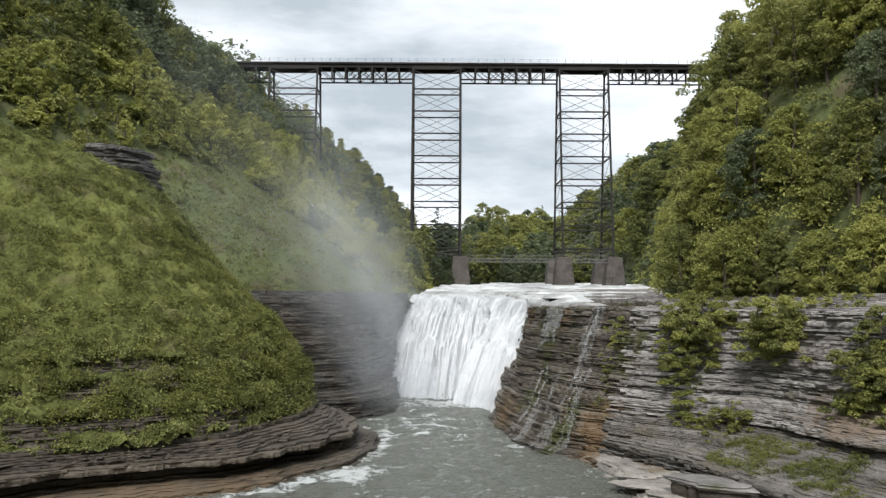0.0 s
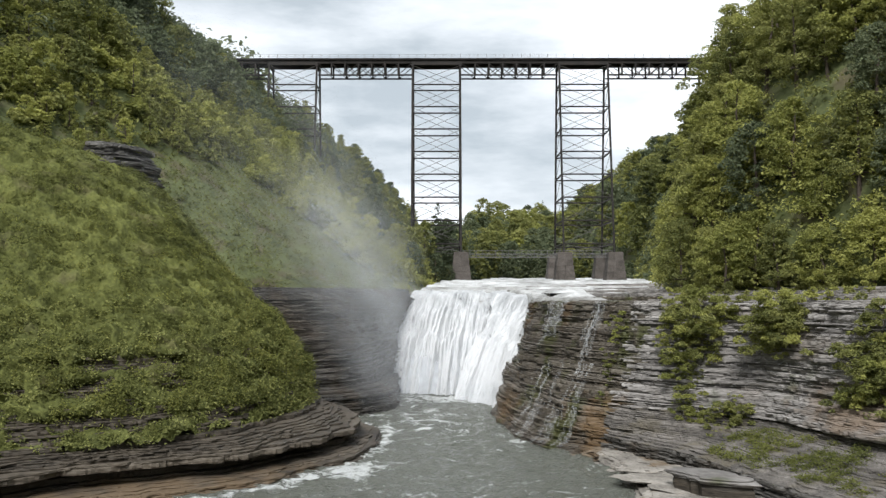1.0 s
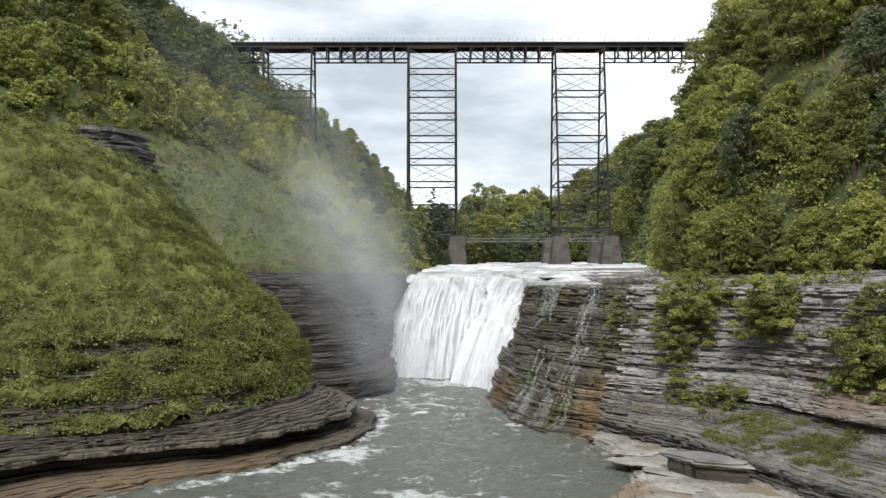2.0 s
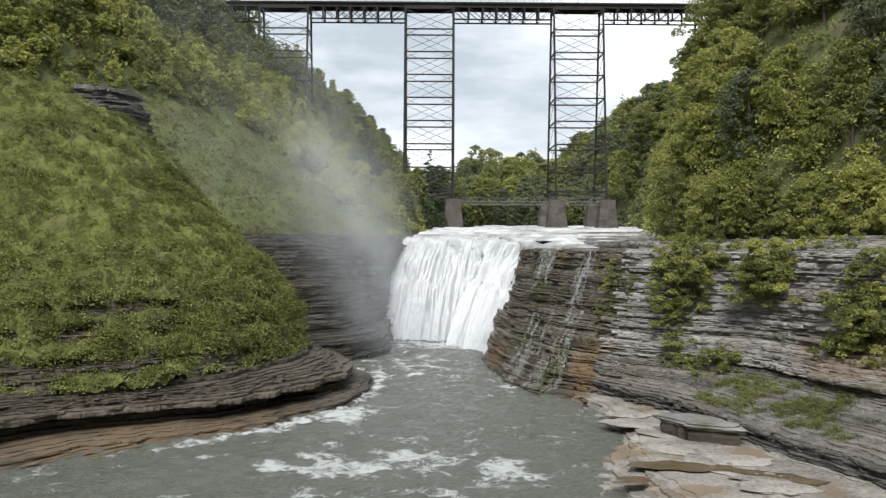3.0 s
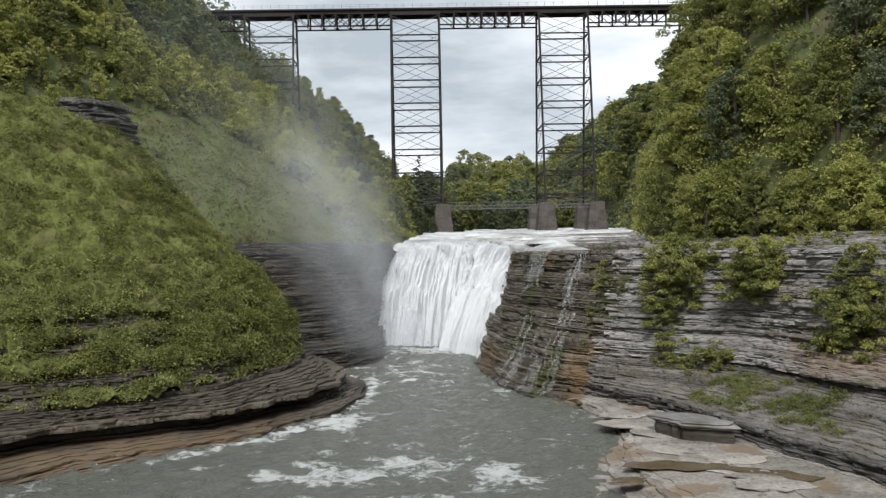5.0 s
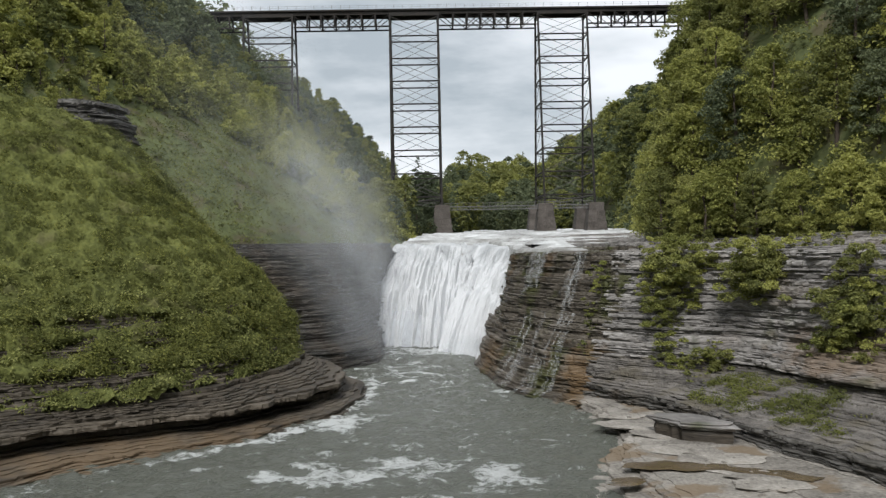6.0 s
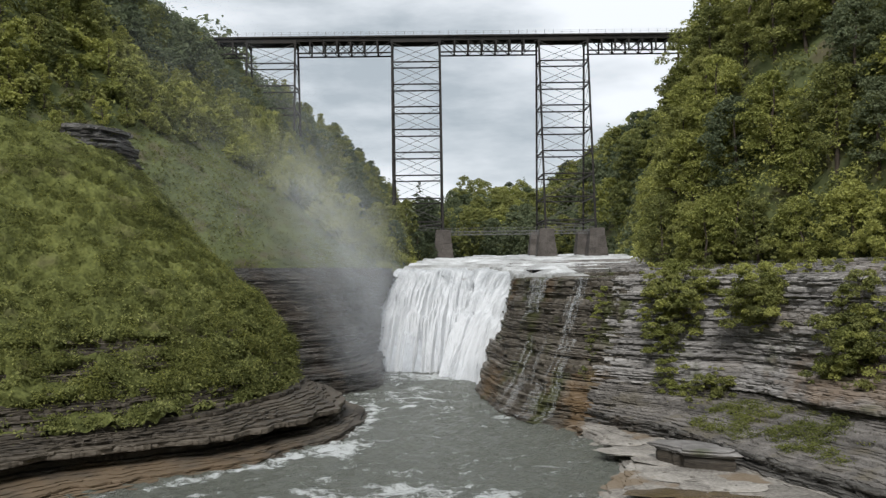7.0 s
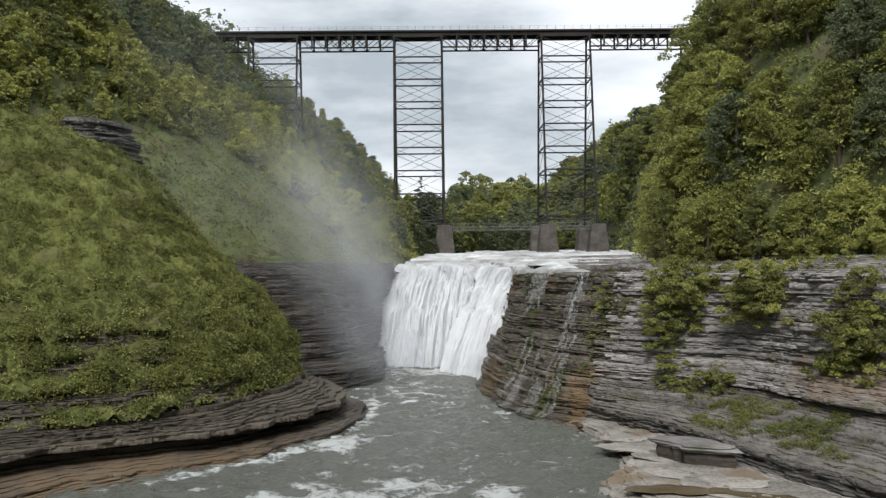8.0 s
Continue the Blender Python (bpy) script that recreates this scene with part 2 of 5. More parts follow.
M_FALL = water_material("falling_white_water", (0.25, 0.262, 0.27), (0.53, 0.54, 0.55), 0.62, 1.02, (1.5, 1.5, 0.2), 0.8, 0.5, 0.4, 0.3)
M_TRICKLE = water_material("thin_white_water", (0.26, 0.26, 0.25), (0.6, 0.61, 0.61), 0.6, 0.95, (3, 3, 0.5), 0.6, 0.4, 0.4)
gaps(M_FALL, (1.0, 1.0, 0.3), 0.5, 0.24, 0.36)
gaps(M_TRICKLE, (4.5, 4.5, 0.5), 1.4, 0.48, 0.8)
M_POOL = material("shallow_brown_pool", (0.10, 0.075, 0.045), (0.07, 0.05, 0.03), (0.14, 0.105, 0.065), scale=0.6, rough=0.08, bump=0.05, spec=0.5)
# mist as surface alpha: haze put into curved sheets, plus small drop triangles
M_MIST = material("spray_sheets_and_drops", (0.89, 0.92, 0.96), (0.86, 0.89, 0.93), scale=1, bump=0, rough=0.9, translucent=0.5)
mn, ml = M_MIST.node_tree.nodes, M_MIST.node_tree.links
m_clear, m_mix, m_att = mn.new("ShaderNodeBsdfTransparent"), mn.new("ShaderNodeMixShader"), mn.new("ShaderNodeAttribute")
m_att.attribute_name = "spray_alpha"
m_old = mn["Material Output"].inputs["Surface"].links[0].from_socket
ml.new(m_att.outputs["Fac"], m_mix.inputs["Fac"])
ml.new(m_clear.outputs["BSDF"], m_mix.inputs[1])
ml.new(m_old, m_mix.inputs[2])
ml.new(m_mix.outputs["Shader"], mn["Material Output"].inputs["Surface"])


# ---- mesh helpers ----
def hash01(ix, iy, iz):
    h = np.sin(ix * 127.1 + iy * 311.7 + iz * 74.7) * 43758.5453
    return h - np.floor(h)


def vnoise(x, y, z=0.0):
    """Value noise in 0..1 on arrays."""
    x, y, z = np.broadcast_arrays(np.asarray(x, float), np.asarray(y, float), np.asarray(z, float))
    xi, yi, zi = np.floor(x), np.floor(y), np.floor(z)
    u, v, w = x - xi, y - yi, z - zi
    u, v, w = (a * a * (3 - 2 * a) for a in (u, v, w))
    out = 0
    for dx in (0, 1):
        for dy in (0, 1):
            for dz in (0, 1):
                out = out + hash01(xi + dx, yi + dy, zi + dz) * (u if dx else 1 - u) * (v if dy else 1 - v) * (w if dz else 1 - w)
    return out


def fbm(x, y, z=0.0, octaves=4):
    total, amp, norm = 0, 1.0, 0
    for k in range(octaves):
        total = total + amp * vnoise(np.asarray(x) * 2 ** k + 17 * k, np.asarray(y) * 2 ** k + 5 * k, np.asarray(z) * 2 ** k)
        norm += amp
        amp *= 0.5
    return total / norm


def mesh_from(name, verts, faces, mat, smooth=False):
    me = bpy.data.meshes.new(name)
    me.from_pydata(np.asarray(verts).tolist() if not isinstance(verts, list) else verts, [], faces if isinstance(faces, list) else np.asarray(faces).tolist())
    me.materials.append(mat)
    if smooth:
        me.polygons.foreach_set("use_smooth", [True] * len(me.polygons))
    me.update()
    return me


def grid_faces(nu, nv):
    i, j = np.meshgrid(np.arange(nu - 1), np.arange(nv - 1), indexing="ij")
    a = (i * nv + j).ravel()
    return np.stack([a, a + nv, a + nv + 1, a + 1], 1)


def grid_mesh(name, pts, mat, smooth=True):
    nu, nv = pts.shape[:2]
    return mesh_from(name, pts.reshape(-1, 3), grid_faces(nu, nv), mat, smooth)


def child(name, me, parent, label="", mat4=None):
    ob = new(name, me)
    ob.parent = parent
    if mat4 is not None:
        ob.matrix_basis = mat4
    if label:
        ob["label"] = label
    return ob


def part(name, bm, mat, parent, label=""):
    me = bpy.data.meshes.new(name)
    bm.to_mesh(me)
    bm.free()
    me.materials.append(mat)
    return child(name, me, parent, label)


def curve_at(pts, s):
    """Catmull-Rom through rows of points, at the parameters s in 0..n-1."""
    p = np.asarray(pts, float)
    n = len(p)
    s = np.clip(np.asarray(s, float), 0, n - 1 - 1e-9)
    i = np.floor(s).astype(int)
    t = (s - i)[..., None]
    p0, p1, p2, p3 = (p[np.clip(i + k, 0, n - 1)] for k in (-1, 0, 1, 2))
    return 0.5 * (2 * p1 + (p2 - p0) * t + (2 * p0 - 5 * p1 + 4 * p2 - p3) * t ** 2 + (3 * p1 - p0 - 3 * p2 + p3) * t ** 3)


# ---- the gorge in plan: rows of stations from the falls towards the overlook ----
# right cliff, each row at one height: waterline, shelf, ledge with its undercut, rubble apron, second ledge, face, rim
RIGHT_Z = (-0.3, 0.8, 0.95, 2.15, 2.4, 5.0, 5.9, 6.2, 9.0, 18.6, 20.6)
RIGHT = [
    [(12, 168), (8.4, 140), (12.2, 117), (17.2, 104), (17.8, 87), (13, 75), (12.8, 63), (14, 48)],
    [(12.2, 168), (8.8, 140.5), (12.8, 117.5), (18.6, 104.5), (21.0, 91), (18.4, 79), (19, 66), (22, 50)],
    [(12.2, 168), (9.0, 140.5), (13.0, 117.5), (20.6, 105.5), (25.8, 95), (28.9, 81), (33, 69), (38, 54)],
    [(12.4, 168), (9.3, 141), (13.6, 118), (21.2, 105.3), (26.2, 94.3), (29.1, 82.2), (33.6, 70.2), (38.6, 56)],
    [(12.4, 168), (9.4, 141), (13.7, 118), (21.2, 105.2), (26.0, 94), (28.8, 81.8), (33.2, 69.8), (38.2, 55.6)],
    [(13.1, 169), (10.6, 142.8), (14.8, 119.2), (22.6, 107), (33, 98.5), (38.0, 86.5), (43, 74), (48, 60)],
    [(13.3, 169), (10.9, 143), (15.2, 119.7), (23, 107.3), (33.8, 99.2), (38.8, 87.3), (43.8, 74.8), (48.8, 60.6)],
    [(13.3, 169), (11.0, 143), (15.3, 119.7), (23.1, 107.4), (33.4, 98.6), (37.4, 85.8), (42.4, 73.3), (47.4, 59.4)],
    [(14, 169.2), (12.1, 143.8), (16.5, 121), (24, 108), (35, 100.2), (40.6, 89), (47, 77), (52, 61.5)],
    [(17, 170), (15.2, 146), (20, 124), (26.5, 110), (36, 101), (42, 90), (49, 78), (54, 62)],
    [(24, 182), (27, 172), (32, 150), (36, 130), (42, 112), (48, 98), (55, 84), (60, 66)],
]
# left cliff between the falls and the mound
LEFT_Z = (-0.5, 3.4, 4.2, 19.0, 21.0)
LEFT = [
    [(-8, 182), (-9.6, 171), (-8.6, 161), (-8.8, 152), (-13, 144), (-22, 137), (-32, 130)],
    [(-8, 183), (-10.2, 172), (-9.4, 162), (-9.8, 153), (-14, 145), (-22.6, 138), (-32.6, 130.6)],
    [(-8, 184), (-11.6, 173), (-12.2, 163.8), (-12.8, 156), (-16.6, 148), (-24.5, 140.4), (-34.4, 132)],
    [(-6.3, 184), (-10.4, 174.2), (-13.4, 165.3), (-15, 157.4), (-21, 150), (-30, 142), (-40, 134)],
    [(-8, 188), (-13, 178), (-17, 169), (-21, 161), (-27, 154), (-36, 146), (-45, 138)],
]
# ledges at the foot of the grassy mound
MOUND_Z = (-0.5, 0.6, 1.0, 2.15, 2.4, 5.0, 13.0)
MOUND = [
    [(-24, 142), (-15, 136), (-8.4, 125), (-10.4, 104), (-16.2, 93), (-25.5, 82.5), (-33, 75), (-44, 58)],
    [(-25, 142), (-16, 135.5), (-9.6, 123), (-12.2, 105), (-18.3, 95.5), (-27.5, 86), (-36, 79), (-48, 63)],
    [(-26, 142), (-17, 134), (-11.3, 118), (-14.6, 106.5), (-20.6, 98.2), (-29.7, 89.6), (-39, 83.8), (-52, 68)],
    [(-26.5, 142.5), (-17.8, 134.2), (-12.6, 119.4), (-15.8, 108.2), (-21.8, 100), (-31, 91.2), (-40.4, 85.4), (-53, 69)],
    [(-25.5, 141), (-16, 133), (-10.5, 117), (-13.2, 103.2), (-19, 95), (-28.3, 87.6), (-38, 81.2), (-51, 65.5)],
    [(-27, 143), (-21.5, 135), (-18.6, 124), (-19.2, 112.5), (-23.2, 101), (-30, 90), (-40.8, 84.2), (-57, 73)],
    [(-31, 148), (-26, 138), (-23.0, 127), (-23.8, 116.5), (-28.5, 105), (-38.5, 95), (-51, 89), (-65, 81)],
]


def surface(rows, zs, s, z):
    """Plan point of a cliff face at the station s (array) and height z."""
    z = min(max(z, zs[0]), zs[-1])
    k = max(i for i in range(len(zs) - 1) if z >= zs[i])
    f = (z - zs[k]) / (zs[k + 1] - zs[k])
    return curve_at(rows[k], s) * (1 - f) + curve_at(rows[k + 1], s) * f


BEDS = {}


def strata(name, rows, zs, inward, mats, seed, top, step=0.4, thick=(0.3, 0.85), label="", depth=7.0, rough=1.0, stretch=(0, 1), blocks=1.0, loose=1.0):
    """A cliff of separate beds of rock, each with its own broken edge. mats: (height, material) from below."""
    rnd = random.Random(seed)
    base = tagged(new(name), label, "cliff", kind="structure")
    n = len(rows[0])
    length = np.linalg.norm(np.diff(np.array(rows[1]), axis=0), axis=1).sum()
    s_all = np.linspace(0, n - 1, int(length / step))
    z = zs[0]
    k = 0
    thin = 0
    while z < top - 0.05:
        # bundles of thin beds between single thick ones
        thin = thin - 1 if thin > 0 else rnd.choice((0, 0, 2, 3, 5))
        h = rnd.uniform(thick[0], thick[0] * 1.8) if thin else rnd.uniform(thick[0] * 1.6, thick[1])
        h = min(h * (0.6 if z < 1.0 else 1.0), top - z)
        if top - z - h < 0.12:
            h = top - z
        lo_, hi_ = (q if q in (0, 1) else q + rnd.uniform(-0.012, 0.012) for q in stretch)
        s = s_all[(s_all >= lo_ * (n - 1)) & (s_all <= hi_ * (n - 1))]
        arc = s / (n - 1) * length
        plan = surface(rows, zs, s, z + h / 2)
        tang = np.gradient(plan, axis=0)
        tang /= np.linalg.norm(tang, axis=1)[:, None] + 1e-9
        nrm = np.stack([-tang[:, 1], tang[:, 0]], 1) * inward
        size = rnd.uniform(0.9, 3.5)
        warp = arc / size + 1.5 * vnoise(arc * 0.3, k * 3.1)
        block = hash01(np.floor(warp), k * 1.0, seed)
        off = loose * (rnd.gauss(0, 0.07) - 0.2 * (rnd.random() < 0.1) + 0.16 * (rnd.random() < 0.1) + (fbm(arc * 0.45, k * 5.3, seed) - 0.5) * 0.5)
        off = off + (block - 0.5) * 0.26 * blocks - 0.3 * blocks * (block > 0.93) + (fbm(arc * 0.1, z * 0.16, seed) - 0.5) * 2.6 * rough
        off = off + (fbm(arc * 0.3, z * 0.9, seed + 5.0) - 0.5) * 0.9 * rough + (vnoise(arc * 1.3, k * 2.7) - 0.5) * 0.16
        edge = plan + nrm * off[:, None]
        wob = (fbm(arc * 0.05, z * 0.05, seed + 2.0) - 0.5) * 0.22
        ch = 0.2 * h
        prof = [(depth, 0.0), (0.05, 0.0), (0.0, h * 0.3), (0.01, h - ch), (0.05, h), (depth, h - 0.01)]
        pts = np.zeros((len(s), len(prof), 3))
        for j, (d, dz) in enumerate(prof):
            jag = (vnoise(arc * 2.3, k + j * 7.0) - 0.5) * 0.12 if 0 < j < 5 else 0
            pts[:, j, :2] = edge + nrm * (d + jag if np.ndim(jag) else np.full(len(s), d))[:, None]
            pts[:, j, 2] = z + dz + wob
        BEDS.setdefault(name, []).append((z, h, s, edge, nrm))
        mat = [m for low, m in mats if z >= low][-1]
        child("rock_bed", grid_mesh("rock_bed", pts, mat, smooth=False), base)
        z += h
        k += 1
    return base


strata("cliff_corner", RIGHT, RIGHT_Z, 1, [(-9, M_BROWN), (19.4, M_ROCK)], 3, 20.6, step=0.4, thick=(0.1, 0.6), label="brown mossy layered shale cliff with trickling water", stretch=(0, 0.43), rough=1.2, loose=1.7)
strata("cliff_right", RIGHT, RIGHT_Z, 1, [(-9, M_SLAB), (0.93, M_WET), (2.25, M_RUBBLE), (5.9, M_ROCK)], 4, 20.6, step=0.35, thick=(0.09, 0.55), label="layered grey shale cliff with pale slabs at its foot", depth=16, stretch=(0.4, 1), rough=0.85, blocks=1.5, loose=1.4)
av, at_ = np.meshgrid(np.linspace(3.3, 7, 260), np.linspace(0, 1, 60), indexing="ij")
lip, wall = curve_at(RIGHT[4], av), curve_at(RIGHT[6], av)
ap = lip * (1 - at_)[..., None] + wall * at_[..., None] + np.array([0.5, 0.35])
az = 2.5 + 2.9 * at_ ** 1.15 + (fbm(ap[..., 0] * 0.4, ap[..., 1] * 0.4, 2.0) - 0.5) * 0.7 * np.clip(at_ * 5, 0, 1) + (fbm(ap[..., 0] * 2.2, ap[..., 1] * 2.2, 6.0) - 0.5) * 0.35
az = az - 1.2 * np.clip(1 - (av - 3.3) / 0.5, 0, 1)
tagged(new("rubble_apron", grid_mesh("rubble_apron", np.stack([ap[..., 0], ap[..., 1], az], 2), M_RUBBLE, smooth=False)), "sloping grey shale rubble at the foot of the cliff", "ground", kind="structure")
strata("cliff_left", LEFT, LEFT_Z, -1, [(-9, M_WET)], 5, 21.0, step=0.45, thick=(0.1, 0.5), label="dark wet layered shale cliff beside the falls", rough=0.8, loose=1.5)
strata("ledge_left", MOUND, MOUND_Z, -1, [(-9, M_SHELF)], 8, 13.0, step=0.3, thick=(0.13, 0.62), blocks=1.6, loose=2.4, label="brown layered shale ledges along the river", depth=9, rough=1.0)
OUTCROP = [[(-56, 130.5), (-53, 132), (-50, 133.5), (-48, 137), (-47.6, 143)], [(-55, 132.8), (-52.5, 134), (-50.2, 135.5), (-48.7, 138.5), (-48.2, 144)]]
strata("outcrop", OUTCROP, (34.5, 44.2), 1, [(-9, M_WET)], 21, 43.6, step=0.3, thick=(0.15, 0.6), label="dark rock outcrop at the top of the grass", depth=4, rough=1.7, loose=2.5)

# ---- ground: one sheet to the horizon ----
LEFT_EDGE = [(-400, -70), (0, -70), (60, -62), (100, -60), (130, -46), (150, -31), (165, -20), (190, -10), (230, -3), (281, 2), (340, 12), (420, 24), (500, 30), (4000, 60)]
RIGHT_EDGE = [(-400, 66), (0, 66), (60, 64), (84, 57), (98, 50), (112, 40), (126, 34.6), (140, 35), (150, 37.6), (172, 46), (220, 58), (281, 70), (340, 66), (420, 58), (500, 60), (4000, 140)]


def side_height(d):
    return np.interp(d, [0, 10, 30, 55, 80, 120, 200, 600, 5000], [20, 29, 45, 72, 98, 112, 118, 120, 120])


def right_height(d):
    return np.interp(d, [0, 2, 5, 10, 20, 40, 80, 160, 600, 5000], [20, 28, 38, 49, 61, 75, 90, 100, 105, 110])


def ground_height(x, y):
    le = np.interp(y, *zip(*LEFT_EDGE))
    re = np.interp(y, *zip(*RIGHT_EDGE))
    bed = np.interp(y, [-400, 4, 8, 12, 60, 184, 188, 281, 400, 520, 640, 4000], [18, 17.9, 15.5, -2, -2, -2, 18.6, 22.5, 26, 50, 72, 150])
    z = np.where(x < le, side_height(le - x), np.where(x > re, right_height(x - re), bed))
    z = np.maximum(z, bed)
    return z + (fbm(x * 0.03, y * 0.03, 1.5) - 0.5) * np.clip(np.minimum(np.abs(x - le), np.abs(x - re)) * 0.15, 0, 9) * ((x < le) | (x > re))


def axis(parts):
    return np.unique(np.concatenate([np.linspace(a, b, n) for a, b, n in parts]))


gx = axis([(-4000, -500, 12), (-500, -130, 40), (-130, 130, 110), (130, 500, 40), (500, 4000, 12)])
gy = axis([(-3000, -200, 10), (-200, 0, 30), (0, 20, 20), (20, 300, 110), (300, 800, 60), (800, 4000, 25)])
GX, GY = np.meshgrid(gx, gy, indexing="ij")
ground = tagged(new("ground", grid_mesh("ground", np.stack([GX, GY, ground_height(GX, GY)], 2), M_GROUND)),
                "wooded gorge sides and hills with dark soil", "ground", kind="structure")

# ---- the grassy mound ----
TURF = [
    [(x, y, 4.5) for x, y in MOUND[5]],
    [(-31, 148, 12), (-26, 138, 13), (-23.2, 127, 14), (-24, 116.5, 14), (-28.7, 105, 13.5), (-38.7, 95, 13.5), (-51, 89, 14), (-65, 81, 14)],
    [(-39.5, 153, 19), (-35.5, 144, 21), (-33.5, 133, 23), (-35.5, 125, 25), (-41, 117, 27), (-50.5, 109, 28.5), (-63, 103, 30), (-79, 96, 32)],
    [(-51, 161, 28), (-48, 153, 32), (-47, 145, 36), (-48.5, 137, 38.5), (-54, 131, 40.5), (-61.5, 125, 42.5), (-73, 121, 44.5), (-91, 113, 47.5)],
    [(-62, 169, 36), (-62, 163, 40), (-62, 157, 42), (-63.5, 151, 43), (-67, 146, 44), (-75, 141, 46), (-87, 137, 48.5), (-103, 131, 51)],
]


def turf_point(u, v):
    """Point of the mound at station u (0..7) and height parameter v (0..4)."""
    u, v = np.broadcast_arrays(np.asarray(u, float), np.asarray(v, float))
    rows = np.stack([curve_at(r, u) for r in TURF])
    k = np.clip(np.floor(v).astype(int), 0, 3)
    t = (v - k)[..., None]
    pick = lambda q: np.take_along_axis(rows, np.clip(q, 0, 4)[None, ..., None].repeat(3, -1), 0)[0]
    p0, p1, p2, p3 = pick(k - 1), pick(k), pick(k + 1), pick(k + 2)
    p = 0.5 * (2 * p1 + (p2 - p0) * t + (2 * p0 - 5 * p1 + 4 * p2 - p3) * t ** 2 + (3 * p1 - p0 - 3 * p2 + p3) * t ** 3)
    p = p.copy()
    wave = (fbm(p[..., 0] * 0.22, p[..., 1] * 0.22, p[..., 2] * 0.22) - 0.5) * 2.2
    # rounded clumps with creases between them
    for f_, a_ in ((0.5, 2.0), (1.1, 1.1)):
        wave = wave + a_ * (1 - 2.4 * np.abs(vnoise(p[..., 0] * f_ + 3, p[..., 1] * f_, p[..., 2] * f_ * 1.2) - 0.5)) - 0.5 * a_
    wave = wave * np.clip(1.35 - 0.22 * v, 0.4, 1.2)
    p[..., 2] += wave * 0.6
    p[..., 1] -= wave * 0.5
    low = np.clip(1.25 - v, 0, 1)
    bands = np.exp(-((p[..., 2] - 9.6) / 0.6) ** 2) + np.exp(-((p[..., 2] - 6.6) / 0.5) ** 2) + 0.8 * np.exp(-((p[..., 2] - 12.2) / 0.45) ** 2)
    p[..., 1] += bands * np.clip(fbm(p[..., 0] * 0.3, p[..., 2] * 0.2, 8.0) - 0.44, 0, 1) * 26
    p[..., 1] += low * (-2.0 + 3.4 * fbm(p[..., 0] * 0.35, p[..., 2] * 0.5, 5.0))
    return p


U, V = np.meshgrid(np.linspace(0, 7, 420), np.linspace(0, 4, 260), indexing="ij")
mound = tagged(new("grass_slope", grid_mesh("grass_slope", turf_point(U, V), M_TURF)), "steep green grassy mound above river ledges", "ground", kind="structure")

# ---- water ----
gx, gy = np.meshgrid(np.linspace(-62, 62, 300), np.linspace(8, 184, 420), indexing="ij")
chop = (fbm(gx * 0.35, gy * 0.3, 4.0) - 0.5) * 0.5 + (fbm(gx * 0.7, gy * 1.1, 2.0) - 0.5) * 0.95
river_me = grid_mesh("river", np.stack([gx, gy, chop], 2), M_RIVER)
bank = curve_at(MOUND[0], np.linspace(0.5, 5, 60))
reach = np.min([np.hypot(gx - a, gy - b) for a, b in bank], axis=0)
foam = 0.7 * np.exp(-(reach / 1.6) ** 2)
# breaking water: place, half-widths and strength
for a, b, u, v, w in ((-10, 99, 3.5, 7, 1.0), (-10, 76, 5, 3.5, 1.0), (6, 74, 2.6, 5, 1.0), (-2, 78, 7, 6, 0.7), (-3, 140, 7, 14, 0.55), (9.6, 120, 2, 5, 0.7), (-1, 62, 9, 6, 0.6), (0, 166, 9, 8, 0.9), (-8.5, 128, 2, 6, 0.9)):
    foam = np.maximum(foam, w * np.exp(-((gx - a) / u) ** 2 - ((gy - b) / v) ** 2))
river_me.attributes.new("foam", "FLOAT", "POINT").data.foreach_set("value", np.ascontiguousarray(foam, dtype=np.float32).ravel())
tagged(new("river", river_me), "choppy grey-green river streaked with white foam", "river", kind="structure")

BRINK = [(-6.2, 183.5, 20.6), (-3, 183, 20.5), (1, 183.6, 20.5), (5, 185.5, 20.7), (9, 187, 20.7), (13, 186, 20.6), (16, 182, 20.5)]
FOOT = [(-10.2, 178, 0), (-7.2, 176.6, 0), (-3, 175, 0), (1.5, 175, 0), (5.5, 174, 0), (9, 172, 0), (12, 170, 0)]
BRINK_SIDE = [(11.0, 184, 20.5), (14.5, 178, 20.2), (16.8, 168, 19.6), (17.0, 157, 19.1), (17.0, 148.5, 18.7)]
FOOT_SIDE = [(2.6, 168, 0), (5.5, 165, 0), (8.2, 161, 0), (10.6, 155, 0), (12.5, 149, 0)]


